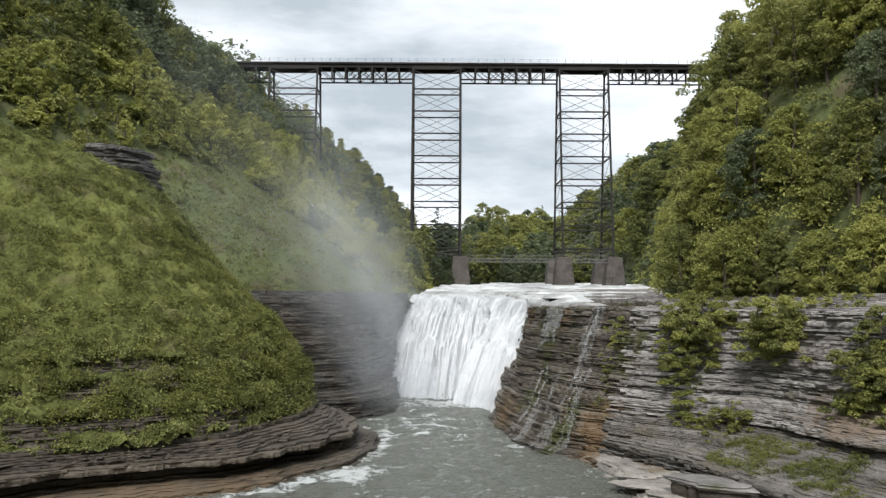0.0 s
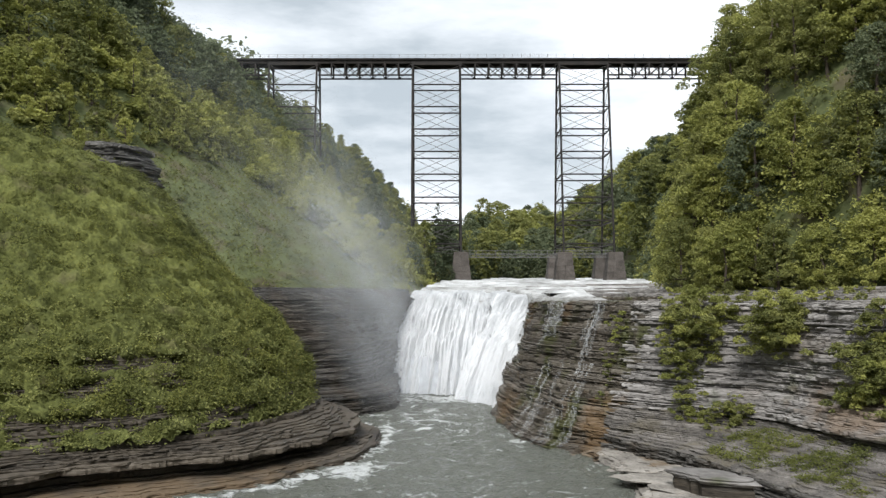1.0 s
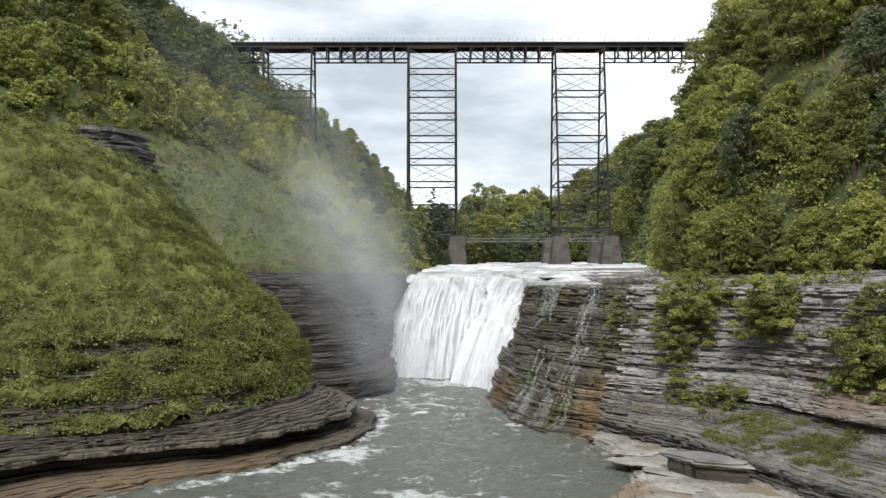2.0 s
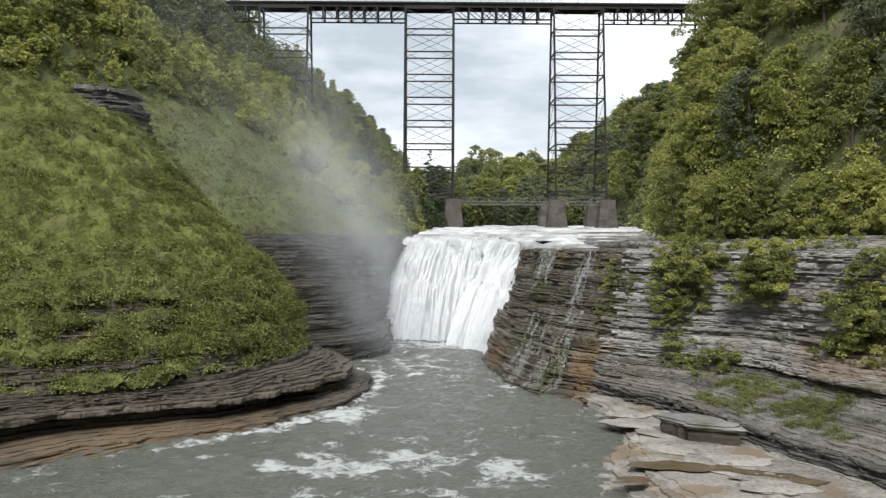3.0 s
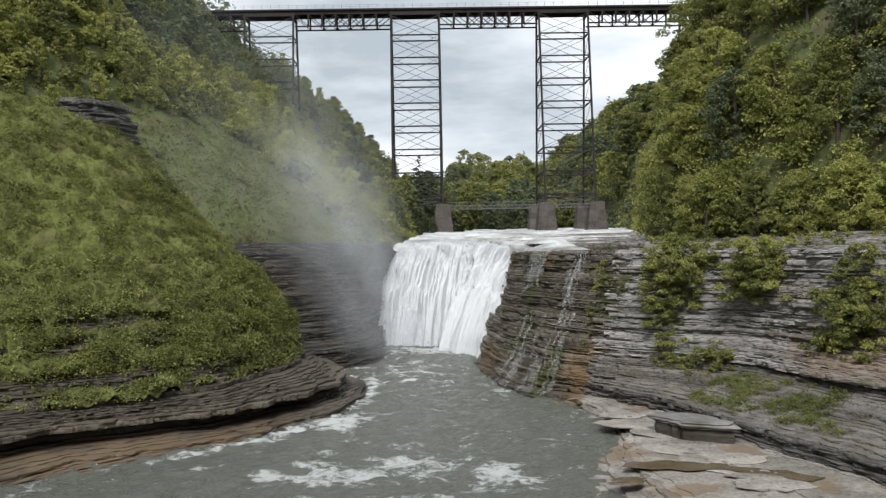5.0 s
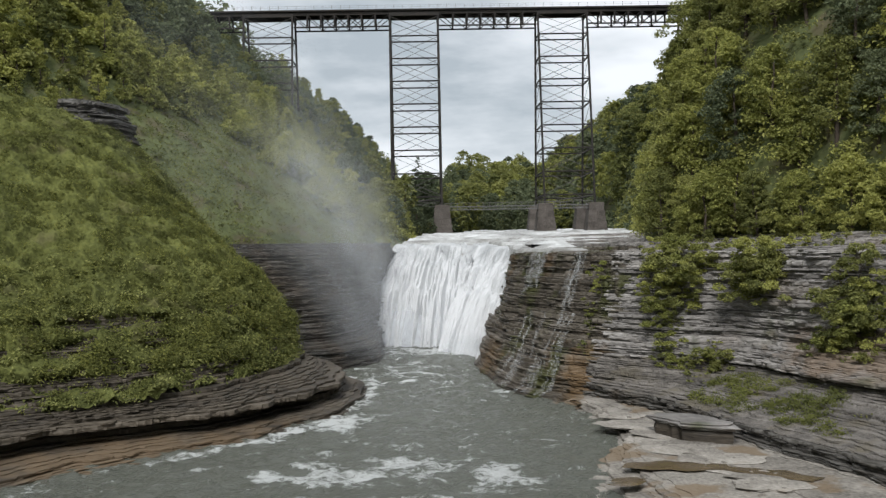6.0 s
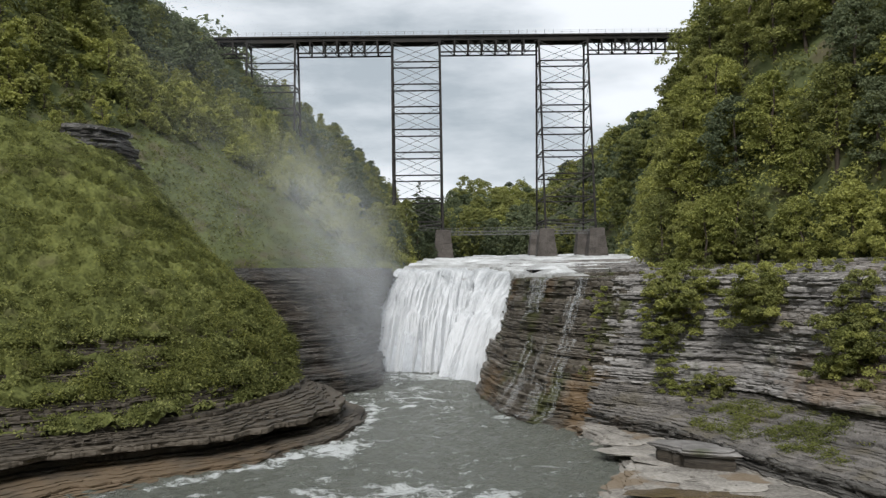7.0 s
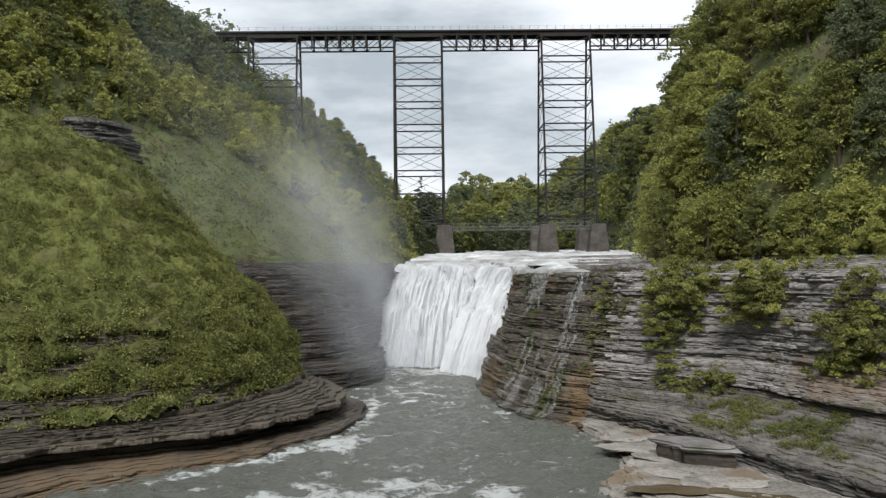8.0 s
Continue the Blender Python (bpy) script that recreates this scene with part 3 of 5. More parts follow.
def fall_sheet(brink, foot, nu, shift, bulge):
    """Falling water from a brink to its foot, with ledges on the way and billows."""
    last = len(brink) - 1
    sv, tv = np.meshgrid(np.linspace(0, last, nu), np.linspace(0, 1, 110), indexing="ij")
    top_p, low_p = curve_at(brink, sv), curve_at(foot, sv)
    ease = np.where(tv < 0.06, tv * 2.0 - 0.2 * (1 - tv / 0.06), 0.12 + 0.88 * (np.clip(tv - 0.06, 0, 1) / 0.94) ** bulge)
    drop = np.clip((tv - 0.03) / 0.97, 0, 1) ** 1.08
    pts = top_p * (1 - ease)[..., None] + low_p * ease[..., None]
    pts[..., 2] = (top_p[..., 2] + (fbm(sv * 5 + shift, 0 * sv, 9.0) - 0.5) * 0.7) * (1 - drop) - 0.4 * drop
    k = sv * 1.3 + shift
    out = 0.9 * np.clip((tv - 0.13 - 0.16 * fbm(k * 3, 0 * sv, 3.0)) * 25, 0, 1) + 0.8 * np.clip((tv - 0.3 - 0.3 * fbm(k * 4, 0 * sv, 5.0)) * 25, 0, 1)
    out = out + (fbm(k * 5, tv * 1.3, 2.0) - 0.5) * 3.4 + (fbm(k * 10, tv * 3.5, 6.0) - 0.5) * 1.0 + (vnoise(k * 34, tv * 6) - 0.5) * 0.12
    out = out + (fbm(k * 22, tv * 26, 4.0) - 0.5) * 0.4 * np.clip(tv * 1.6 - 0.2, 0, 1)
    out = out * np.clip(tv * 3, 0, 1)
    way = low_p[..., :2] - top_p[..., :2]
    way = way / (np.linalg.norm(way, axis=-1)[..., None] + 1e-6)
    pts[..., :2] += way * out[..., None]
    return pts


falls = tagged(new("waterfall"), "white waterfall pouring over a curved rock brink", "waterfall", kind="structure")


def torn(pts, centre, radii, slant):
    """Faces of a sheet of falling water, but for a cleft where the rock stays bare."""
    nu, nv = pts.shape[:2]
    f = grid_faces(nu, nv)
    a, b = (f[:, 0] // nv) / (nu - 1), (f[:, 0] % nv) / (nv - 1)
    a = a + slant * (b - centre[1]) + (fbm(a * 30, b * 18, 3.0) - 0.5) * 0.1
    f = f[((a - centre[0]) / radii[0]) ** 2 + ((b - centre[1]) / radii[1]) ** 2 > 1]
    return pts.reshape(-1, 3), f


sheet = fall_sheet(BRINK, FOOT, 280, 0.0, 0.75)
child("main_fall", grid_mesh("main_fall", sheet, M_FALL), falls)
sheet = fall_sheet(BRINK_SIDE, FOOT_SIDE, 220, 40.0, 0.9)
child("side_fall", mesh_from("side_fall", *torn(sheet, (0.0, 0.4), (0.13, 0.24), 0.1), M_FALL, True), falls)

# rock behind the falling water
back = [[(x, y + 2.2) for x, y, z in FOOT], [(x, y + 1.6) for x, y, z in BRINK]]
strata("cliff_falls", back, (-0.5, 20.2), 1, [(-9, M_WET)], 12, 20.0, step=0.6, thick=(0.3, 1.2), label="dark rock face behind the falling water", depth=5, rough=0.6)
back = [[(x + 1.6, y + 1.2) for x, y, z in FOOT_SIDE], [(x + 1.0, y + 1.0) for x, y, z in BRINK_SIDE]]
strata("cliff_side_fall", back, (-0.5, 20.3), 1, [(-9, M_WET)], 14, 20.0, step=0.6, thick=(0.3, 1.0), label="dark rock face behind the side stream", depth=5, rough=0.5)

# rapids above the brink
su, tu = np.meshgrid(np.linspace(0, 1, 160), np.linspace(0, 1, 420), indexing="ij")
yy = 126 + tu * 214
lo = np.interp(yy, [126, 148, 172, 183, 184.5, 230, 281, 340], [20.5, 15.2, 15.8, 12, -6.5, -2, 4, 20])
hi = np.interp(yy, [126, 150, 172, 220, 281, 340], [30, 32, 41, 56, 68, 80])
xx = lo + (hi - lo) * su
zz = np.interp(yy, [126, 150, 165, 183, 200, 230, 281, 340], [18.2, 18.9, 19.7, 20.6, 21.4, 22.6, 24.0, 25.5])
zz = zz + 0.25 * (yy < 183) - 0.9 * np.clip(1 - tu * 25, 0, 1) - 2.0 * np.clip(1 - su * 40, 0, 1) - 0.8 * np.clip(1 - (1 - su) * 25, 0, 1)
zz = np.where(yy > 183, np.minimum(zz, 20.4 + np.clip(yy - 186, 0, 99) * 0.1), np.minimum(zz, np.interp(yy, [126, 150, 165, 183], [18.3, 18.9, 19.5, 20.4]) + su * 1.3))
tread = zz / 0.7 + 1.6 * fbm(xx * 0.07, yy * 0.05, 3.0)
zz = (np.floor(tread) + np.clip((tread - np.floor(tread)) * 5, 0, 1)) * 0.7 - 0.3 + (fbm(xx * 0.5, yy * 0.5, 1.0) - 0.5) * 0.45
zz = zz - np.clip(186.8 - yy, 0, 4) * 0.7 * (xx < 13.5)
tagged(new("rapids", grid_mesh("rapids", np.stack([xx, yy, zz], 2), M_RAPID)), "shallow white rapids above the falls", "river", kind="structure")

# thin rock ledges that break the rapids
UPPER = [[(16.0, 151), (22, 144), (30, 137), (37, 133)], [(17, 178), (26, 167), (35, 159), (42, 152)], [(14, 206), (28, 200), (42, 190), (54, 186)]]
strata("ledge_upper", UPPER, (18.3, 20.3, 22.2), 1, [(-9, M_ROCK)], 31, 22.2, step=0.5, thick=(0.2, 0.42), label="thin grey rock ledges washed by the rapids", depth=9, rough=0.8)


# ---- railway viaduct ----
def beam_mesh(name, a, b, w, d, mat, up=(0, 0, 1)):
    """A straight bar of w by d between two points, with chamfered long edges."""
    a, b = Vector(a), Vector(b)
    ax = (b - a).normalized()
    side = ax.cross(Vector(up))
    if side.length < 1e-3:
        side = ax.cross(Vector((0, 1, 0)))
    side.normalize()
    top = side.cross(ax).normalized()
    c = min(w, d) * 0.18
    ring = [(w / 2 - c, d / 2), (w / 2, d / 2 - c), (w / 2, -d / 2 + c), (w / 2 - c, -d / 2), (-w / 2 + c, -d / 2), (-w / 2, -d / 2 + c), (-w / 2, d / 2 - c), (-w / 2 + c, d / 2)]
    verts = [tuple(p + side * u + top * v) for p in (a, b) for u, v in ring]
    faces = [[i, (i + 1) % 8, (i + 1) % 8 + 8, i + 8] for i in range(8)] + [list(range(7, -1, -1)), list(range(8, 16))]
    return mesh_from(name, verts, faces, mat)


def beam(name, a, b, w, d, mat, parent, label="", up=(0, 0, 1)):
    return child(name, beam_mesh(name, a, b, w, d, mat, up), parent, label)


BRIDGE_Y, RAIL_Z = 281.0, 96.3
TOWERS = [(-102.6, -87.2, 80), (-56.5, -41.1, 66), (-10.1, 5.3, 33.0), (37.3, 53.0, 33.0), (84.5, 100, 72)]


def bent_y(z, sign):
    """Battered legs: 1 in 8 on each side of the track."""
    return BRIDGE_Y + sign * (3.0 + (RAIL_Z - z) / 8)


viaduct = tagged(new("railway_viaduct"), "tall black iron railway viaduct on trestle towers", "bridge")
LEVELS = [87.5 - 7.4 * k for k in range(8)]
for x0, x1, foot in TOWERS:
    for x in (x0, x1):
        for sign in (-1, 1):
            beam("leg", (x, bent_y(foot, sign), foot - 0.3), (x, bent_y(94.6, sign), 94.6), 0.62, 0.62, M_IRON, viaduct, up=(0, 1, 0))
        beam("bent_cap", (x, bent_y(94.2, -1) - 0.5, 94.0), (x, bent_y(94.2, 1) + 0.5, 94.0), 0.8, 1.0, M_IRON, viaduct)
    zs_ = [94.2] + [z for z in LEVELS if z > foot + 2]
    for k, z in enumerate(zs_):
        low = zs_[k + 1] if k + 1 < len(zs_) else foot
        for sign in (-1, 1):
            yb = bent_y(z, sign)
            if k:
                strut = beam("strut", (x0, yb, z), (x1, yb, z), 0.35, 0.45, M_IRON, viaduct)
            yl = bent_y(low, sign)
            beam("brace_rod", (x0, yb, z - 0.3), (x1, yl, low + 0.3), 0.13, 0.13, M_IRON_B, viaduct)
            beam("brace_rod", (x1, yb, z - 0.3), (x0, yl, low + 0.3), 0.13, 0.13, M_IRON_B, viaduct)
        if k:
            for x in (x0, x1):
                beam("cross_strut", (x, bent_y(z, -1), z), (x, bent_y(z, 1), z), 0.4, 0.5, M_IRON, viaduct)
                beam("sway_rod", (x, bent_y(z, -1), z), (x, bent_y(low, 1), low), 0.12, 0.12, M_IRON_B, viaduct)
    for sign in (-1, 1):
        beam("tower_girder", (x0 - 0.3, BRIDGE_Y + sign * 2.6, 95.0), (x1 + 0.3, BRIDGE_Y + sign * 2.6, 95.0), 0.5, 1.6, M_IRON, viaduct)
for (a0, a1, _), (b0, b1, _) in zip(TOWERS, TOWERS[1:]):
    span = b0 - a1
    for sign in (-1, 1):
        y = BRIDGE_Y + sign * 2.6
        beam("top_girder", (a1 + 0.35, y, 95.5), (b0 - 0.35, y, 95.5), 0.5, 0.7, M_IRON, viaduct)
        beam("upper_chord", (a1 + 0.35, y, 94.9), (b0 - 0.35, y, 94.9), 0.5, 0.4, M_IRON, viaduct)
        chord = beam("lower_chord", (a1 + 0.35, y, 91.0), (b0 - 0.35, y, 91.0), 0.5, 0.45, M_IRON, viaduct)
        for k in range(8):
            x = a1 + 0.35 + (span - 0.7) * k / 7
            if 0 < k < 7:
                beam("truss_post", (x, y, 90.9), (x, y, 95.0), 0.55, 0.45, M_IRON, chord)
            if k < 7:
                xn = a1 + 0.35 + (span - 0.7) * (k + 1) / 7
                if k < 5:
                    beam("diagonal", (x, y, 94.8), (xn, y, 91.1), 0.2, 0.22, M_IRON, chord)
                if k > 1:
                    beam("diagonal", (x, y, 91.1), (xn, y, 94.8), 0.2, 0.22, M_IRON, chord)
    for k in range(8):
        x = a1 + 0.35 + (span - 0.7) * k / 7
        beam("floor_beam", (x, BRIDGE_Y - 2.6, 95.3), (x, BRIDGE_Y + 2.6, 95.3), 0.4, 0.5, M_IRON, viaduct)
beam("deck", (-130, BRIDGE_Y, 96.1), (130, BRIDGE_Y, 96.1), 6.8, 0.6, M_IRON, viaduct)
for sign in (-1, 1):
    y = BRIDGE_Y + sign * 3.3
    for dz in (0.6, 1.15):
        rail = beam("handrail", (-130, y, 96.4 + dz), (130, y, 96.4 + dz), 0.05, 0.05, M_RAIL, viaduct)
    post = beam_mesh("rail_post", (0, 0, 0), (0, 0, 1.35), 0.12, 0.12, M_RAIL)
    for k in range(93):
        child("rail_post", post, rail, mat4=Matrix.Translation((-130 + 2.82 * k, y, 96.38)))


def stone_pier(x, y, z0, z1, w0, w1):
    """A tapered pier of coursed blocks with a cap."""
    pier = tagged(new("stone_pier"), "tapered weathered stone pier under an iron leg", "pier", "viaduct piers")
    n = 6
    h = (z1 - z0 - 0.6) / n
    rnd = random.Random(int(x * 10 + y))
    for k in range(n):
        w = w0 + (w1 - w0) * k / n
        cut = rnd.uniform(0.35, 0.65)
        for side in (0, 1):
            a = -w / 2 if side == 0 else -w / 2 + w * cut
            b = -w / 2 + w * cut if side == 0 else w / 2
            bm = bmesh.new()
            g = bmesh.ops.create_cube(bm, size=1)
            for v in g["verts"]:
                v.co = Vector((x + (a + b) / 2 + v.co.x * (b - a - 0.02), y + v.co.y * w * 1.1, z0 + h * (k + 0.5) + v.co.z * (h - 0.015)))
            bmesh.ops.bevel(bm, geom=list(bm.edges), offset=0.03, segments=1, affect="EDGES")
            part("block", bm, M_STONE, pier)
    bm = bmesh.new()
    g = bmesh.ops.create_cube(bm, size=1)
    for v in g["verts"]:
        v.co = Vector((x + v.co.x * (w1 + 0.4), y + v.co.y * (w1 * 1.1 + 0.4), z1 - 0.3 + v.co.z * 0.6))
    bmesh.ops.bevel(bm, geom=list(bm.edges), offset=0.08, segments=1, affect="EDGES")
    part("cap", bm, M_STONE, pier)
    return pier


for x0, x1, foot in TOWERS[2:4]:
    for x in (x0, x1):
        for sign in (-1, 1):
            stone_pier(x, bent_y(33, sign), 21.5, 33.0, 6.6, 4.2)

# low lattice walkway between the piers
walkway = tagged(new("iron_walkway"), "low iron lattice walkway between stone piers", "footbridge")
WY = bent_y(33, -1) - 1.2
for dz in (31.4, 32.4):
    beam("walkway_chord", (6.0, WY, dz), (52, WY, dz), 0.3, 0.22, M_WALK, walkway)
beam("handrail", (6.0, WY, 33.5), (52, WY, 33.5), 0.1, 0.1, M_WALK, walkway)
for k in range(24):
    x = 6 + 46 * k / 23
    beam("walkway_post", (x, WY, 31.4), (x, WY, 33.5), 0.14, 0.14, M_WALK, walkway)
    if k < 23:
        beam("lattice_bar", (x, WY, 31.4 if k % 2 else 32.4), (x + 2, WY, 32.4 if k % 2 else 31.4), 0.12, 0.12, M_WALK, walkway)


# ---- trees ----
def leaf_quads(centres, normals, sizes, rnd):
    """Kite-shaped leaf sprays: n quads at centres facing about normals."""
    n = len(centres)
    nn = normals / (np.linalg.norm(normals, axis=1)[:, None] + 1e-9)
    ref = rnd.normal(size=(n, 3))
    t = np.cross(nn, ref)
    t /= np.linalg.norm(t, axis=1)[:, None] + 1e-9
    b = np.cross(nn, t)
    s = sizes[:, None]
    droop = nn * s * 0.22
    v = np.stack([centres - t * s * 0.75 - droop, centres + b * s * 0.42, centres + t * s * 0.75 - droop, centres - b * s * 0.42], 1)
    return v.reshape(-1, 3), np.arange(4 * n).reshape(n, 4)


def lobes_leaves(lobes, count, size, rnd, flat=0.6):
    """Leaf quads over the shells of a set of lobes (x, y, z, r)."""
    lob = np.asarray(lobes)
    area = lob[:, 3] ** 2
    pick = rnd.choice(len(lob), count, p=area / area.sum())
    d = rnd.normal(size=(count, 3))
    d[:, 2] = d[:, 2] * 0.75 + 0.45
    d /= np.linalg.norm(d, axis=1)[:, None]
    r = lob[pick, 3] * (0.62 + 0.43 * rnd.random(count) ** 0.7)
    # ragged edges: push some twigs out
    r *= 1 + 0.35 * (rnd.random(count) < 0.14)
    c = lob[pick, :3] + d * r[:, None] * np.array([1, 1, flat])
    # the outer twigs of a spray droop
    c[:, 2] -= 0.22 * lob[pick, 3] * (d[:, 0] ** 2 + d[:, 1] ** 2)
    nrm = d * 0.55 + rnd.normal(size=(count, 3)) * 0.5 + np.array([0, 0, 0.65])
    sz = size * (0.6 + 0.8 * rnd.random(count))
    return leaf_quads(c, nrm, sz, rnd)


def trunk_mesh(h, r, lobes, rnd, name="trunk"):
    """Tapered trunk, or the limbs that reach from it into the lobes."""
    verts, faces = [], []

    def limb(a, b, ra, rb, seg=2):
        a, b = np.array(a), np.array(b)
        start = len(verts)
        ax = b - a
        ax = ax / np.linalg.norm(ax)
        u = np.cross(ax, [0.3, 1, 0.2])
        u /= np.linalg.norm(u)
        w = np.cross(ax, u)
        for i in range(seg + 1):
            t = i / seg
            p = a + (b - a) * t + (rnd.normal(size=3) * ra * 0.5 if 0 < i < seg else 0)
            rad = ra + (rb - ra) * t
            for k in range(5):
                an = k * math.pi * 0.4
                verts.append(tuple(p + (u * math.cos(an) + w * math.sin(an)) * rad))
        for i in range(seg):
            for k in range(5):
                q = start + i * 5
                faces.append([q + k, q + (k + 1) % 5, q + 5 + (k + 1) % 5, q + 5 + k])

    if "trunk" in name:
        limb((0, 0, -1.0), (0, 0, h * 0.85), r, r * 0.25, 4)
    for x, y, z, q in lobes[:8] if name != "trunk" else ():
        limb((0, 0, max(h * 0.2, z - q - h * 0.12)), (x * 0.8, y * 0.8, z), r * 0.35, r * 0.08)
    return mesh_from(name.split("+")[0], verts, faces, M_BARK, True)


def make_tree(kind, h, width, leaves, size, mat, seed, label):
    rnd = np.random.RandomState(seed)
    tree = tagged(new(kind), label, "tree" if kind != "bush" else "bush")
    lobes = []
    if kind == "conifer":
        for k in range(22):
            t = k / 21
            r = width * 0.5 * (1 - t) ** 0.9 + 0.25
            an = k * 2.4
            lobes.append((math.cos(an) * r * 0.55, math.sin(an) * r * 0.55, h * (0.12 + 0.86 * t), r * 0.62))
        flat = 0.35
    elif kind == "bush":
        for k in range(9):
            an, q = rnd.random() * 6.28, rnd.random() ** 0.5
            lobes.append((math.cos(an) * q * width * 0.42, math.sin(an) * q * width * 0.42, h * (0.25 + 0.5 * rnd.random() * (1.1 - q)), width * (0.16 + 0.12 * rnd.random())))
        flat = 0.8
    else:
        # sprays of leaves in uneven tiers along the boughs
        for k in range(46):
            t = (k + rnd.random()) / 46
            prof = math.sin(math.pi * min(0.97, 0.2 + t * 0.75)) ** 0.7 * (0.8 + 0.35 * rnd.random())
            an, q = k * 2.4 + rnd.random(), 0.35 + 0.65 * rnd.random() ** 0.5
            lobes.append((math.cos(an) * q * width * 0.44 * prof, math.sin(an) * q * width * 0.44 * prof, h * (0.14 + 0.78 * t), width * (0.07 + 0.09 * rnd.random())))
        lobes.append((0, 0, h * 0.92, width * 0.1))
        flat = 0.5
    v, f = lobes_leaves(lobes, leaves, size, rnd, flat)
    child("crown", mesh_from("crown", v, f, mat), tree)
    if leaves > 2000:
        trunk = child("trunk", trunk_mesh(h, 0.02 * h + 0.05, lobes, rnd), tree)
        for one in lobes[:6]:
            child("limb", trunk_mesh(h, 0.02 * h + 0.05, [one], rnd, "limb"), trunk)
    else:
        child("trunk", trunk_mesh(h, 0.02 * h + 0.05, lobes, rnd, "trunk+limbs"), tree)
    return tree


def protos(leaves, size):
    return [
        make_tree("tree", 14, 9, leaves, size, M_LEAF, 1, "leafy green deciduous tree on the gorge side"),
        make_tree("tree", 15, 8, leaves, size, M_LEAF, 2, "tall green deciduous tree on the gorge side"),
        make_tree("tree", 12, 9.5, leaves, size, M_LEAF_Y, 3, "light yellow-green leafy tree on the gorge side"),
        make_tree("tree", 13, 8, leaves, size, M_LEAF_D, 4, "dark green leafy tree on the gorge side"),
        make_tree("conifer", 15, 6, leaves, size * 0.9, M_LEAF_D, 5, "dark pointed conifer among leafy trees"),
    ]


WOODS = {}


def join_wood(proto, x, y, z, scale, turn):
    """Keeps a tree of the far woods for one joined mesh per kind and tone."""
    crown = [o for o in proto.children if o.name.startswith("crown")][0].data
    WOODS.setdefault((crown.materials[0], rt.randrange(4)), []).append((crown, pose(x, y, z, 0, 0, turn) @ Matrix.Diagonal((scale, scale, scale, 1))))


def build_woods():
    for (mat, tone), trees in WOODS.items():
        verts = []
        for me, m in trees:
            co = np.empty(len(me.vertices) * 3, dtype=np.float32)
            me.vertices.foreach_get("co", co)
            m = np.array(m)
            verts.append(co.reshape(-1, 3) @ m[:3, :3].T + m[:3, 3])
        v = np.concatenate(verts)
        tagged(new("far_woods", mesh_from("far_woods", v, np.arange(len(v)).reshape(-1, 4), mat)), "woods of mixed green trees on the gorge sides", "woods", kind="stuff")


def place(proto, x, y, z, scale, turn, lean=0.0, group="gorge trees"):
    proto["group"] = group
    c = copy_thing(proto, pose(x, y, z, lean * 57.3 * 0.3, 0, turn))
    c.matrix_basis = pose(x, y, z, 0, lean, turn) @ Matrix.Diagonal((scale, scale, scale, 1))
    return c


def height_at(x, y):
    return float(ground_height(np.array([float(x)]), np.array([float(y)]))[0])


near, mid = protos(5200, 0.27), protos(1250, 0.56)
young = [make_tree("tree", 6.5, 4.4, 900, 0.3, M_LEAF_Y, 31, "young light green tree on the open slope"),
         make_tree("tree", 6.0, 5.0, 900, 0.3, M_LEAF, 32, "young green tree on the open slope"),
         make_tree("tree", 7.5, 4.2, 900, 0.3, M_LEAF_Y, 33, "slender young yellow-green tree on the open slope")]
bush = make_tree("bush", 3.2, 4.2, 500, 0.42, M_LEAF_Y, 9, "light green leafy bush on the slope")
bush_d = make_tree("bush", 3.0, 4.4, 500, 0.42, M_LEAF, 10, "green leafy bush on the slope")
rt = random.Random(11)


def clear_of(spots, x, y, gap):
    if any((x - a) ** 2 + (y - b) ** 2 < gap * gap for a, b in spots):
        return False
    spots.append((x, y))
    return True


# right gorge side, close to the overlook
spots = []
for k in range(3000):
    y = rt.uniform(60, 146)
    d = rt.uniform(-2.5, 30) if k % 2 else rt.uniform(-2.5, 7)
    d = d + (np.clip((y - 118) * 0.17, 0, 4) if d < 7 else 0)
    x = float(np.interp(y, *zip(*RIGHT_EDGE))) + d
    if len(spots) >= 95 or not clear_of(spots, x, y, 2.6 if d < 8 else 3.6):
        continue
    z = height_at(x, y) if d > 0 else 20.2
    pr = near[rt.choice((0, 2, 2, 2, 2, 1, 3))]
    place(pr, x, y, z - 0.6, rt.uniform(0.75, 1.15) * (0.75 if d < 2 else 1) * (0.8 if y > 132 and d < 8 else 1), rt.uniform(0, 360), rt.uniform(-9, 1))
# tall trees on the shoulder of the gorge side
for x, y, z, sc, k in ((43.0, 140, 45.5, 1.0, 0), (47.5, 140, 52, 1.15, 2), (41.2, 143, 38, 0.95, 1), (40.0, 146, 29, 0.9, 2), (39.4, 147, 21.5, 0.75, 0), (45.5, 136, 48, 1.1, 1), (43.6, 137, 41, 0.9, 2)):
    place(near[k], x, y, z, sc, rt.uniform(0, 360), -4)
# trees higher up towards the overlook, shade there put into dark leaf colour
for x, y, sc, k in ((52, 104, 1.0, 3), (56, 108, 1.15, 1), (55, 100, 1.0, 3), (60, 104, 1.2, 0), (59, 97, 1.0, 3), (53, 110, 1.0, 2), (57, 113, 1.1, 1), (62, 110, 1.15, 3), (63, 99, 1.2, 1), (50, 112, 0.9, 0), (66, 106, 1.2, 3)):
    place(near[k], x, y, height_at(x, y) - 0.6, sc, rt.uniform(0, 360), -4)
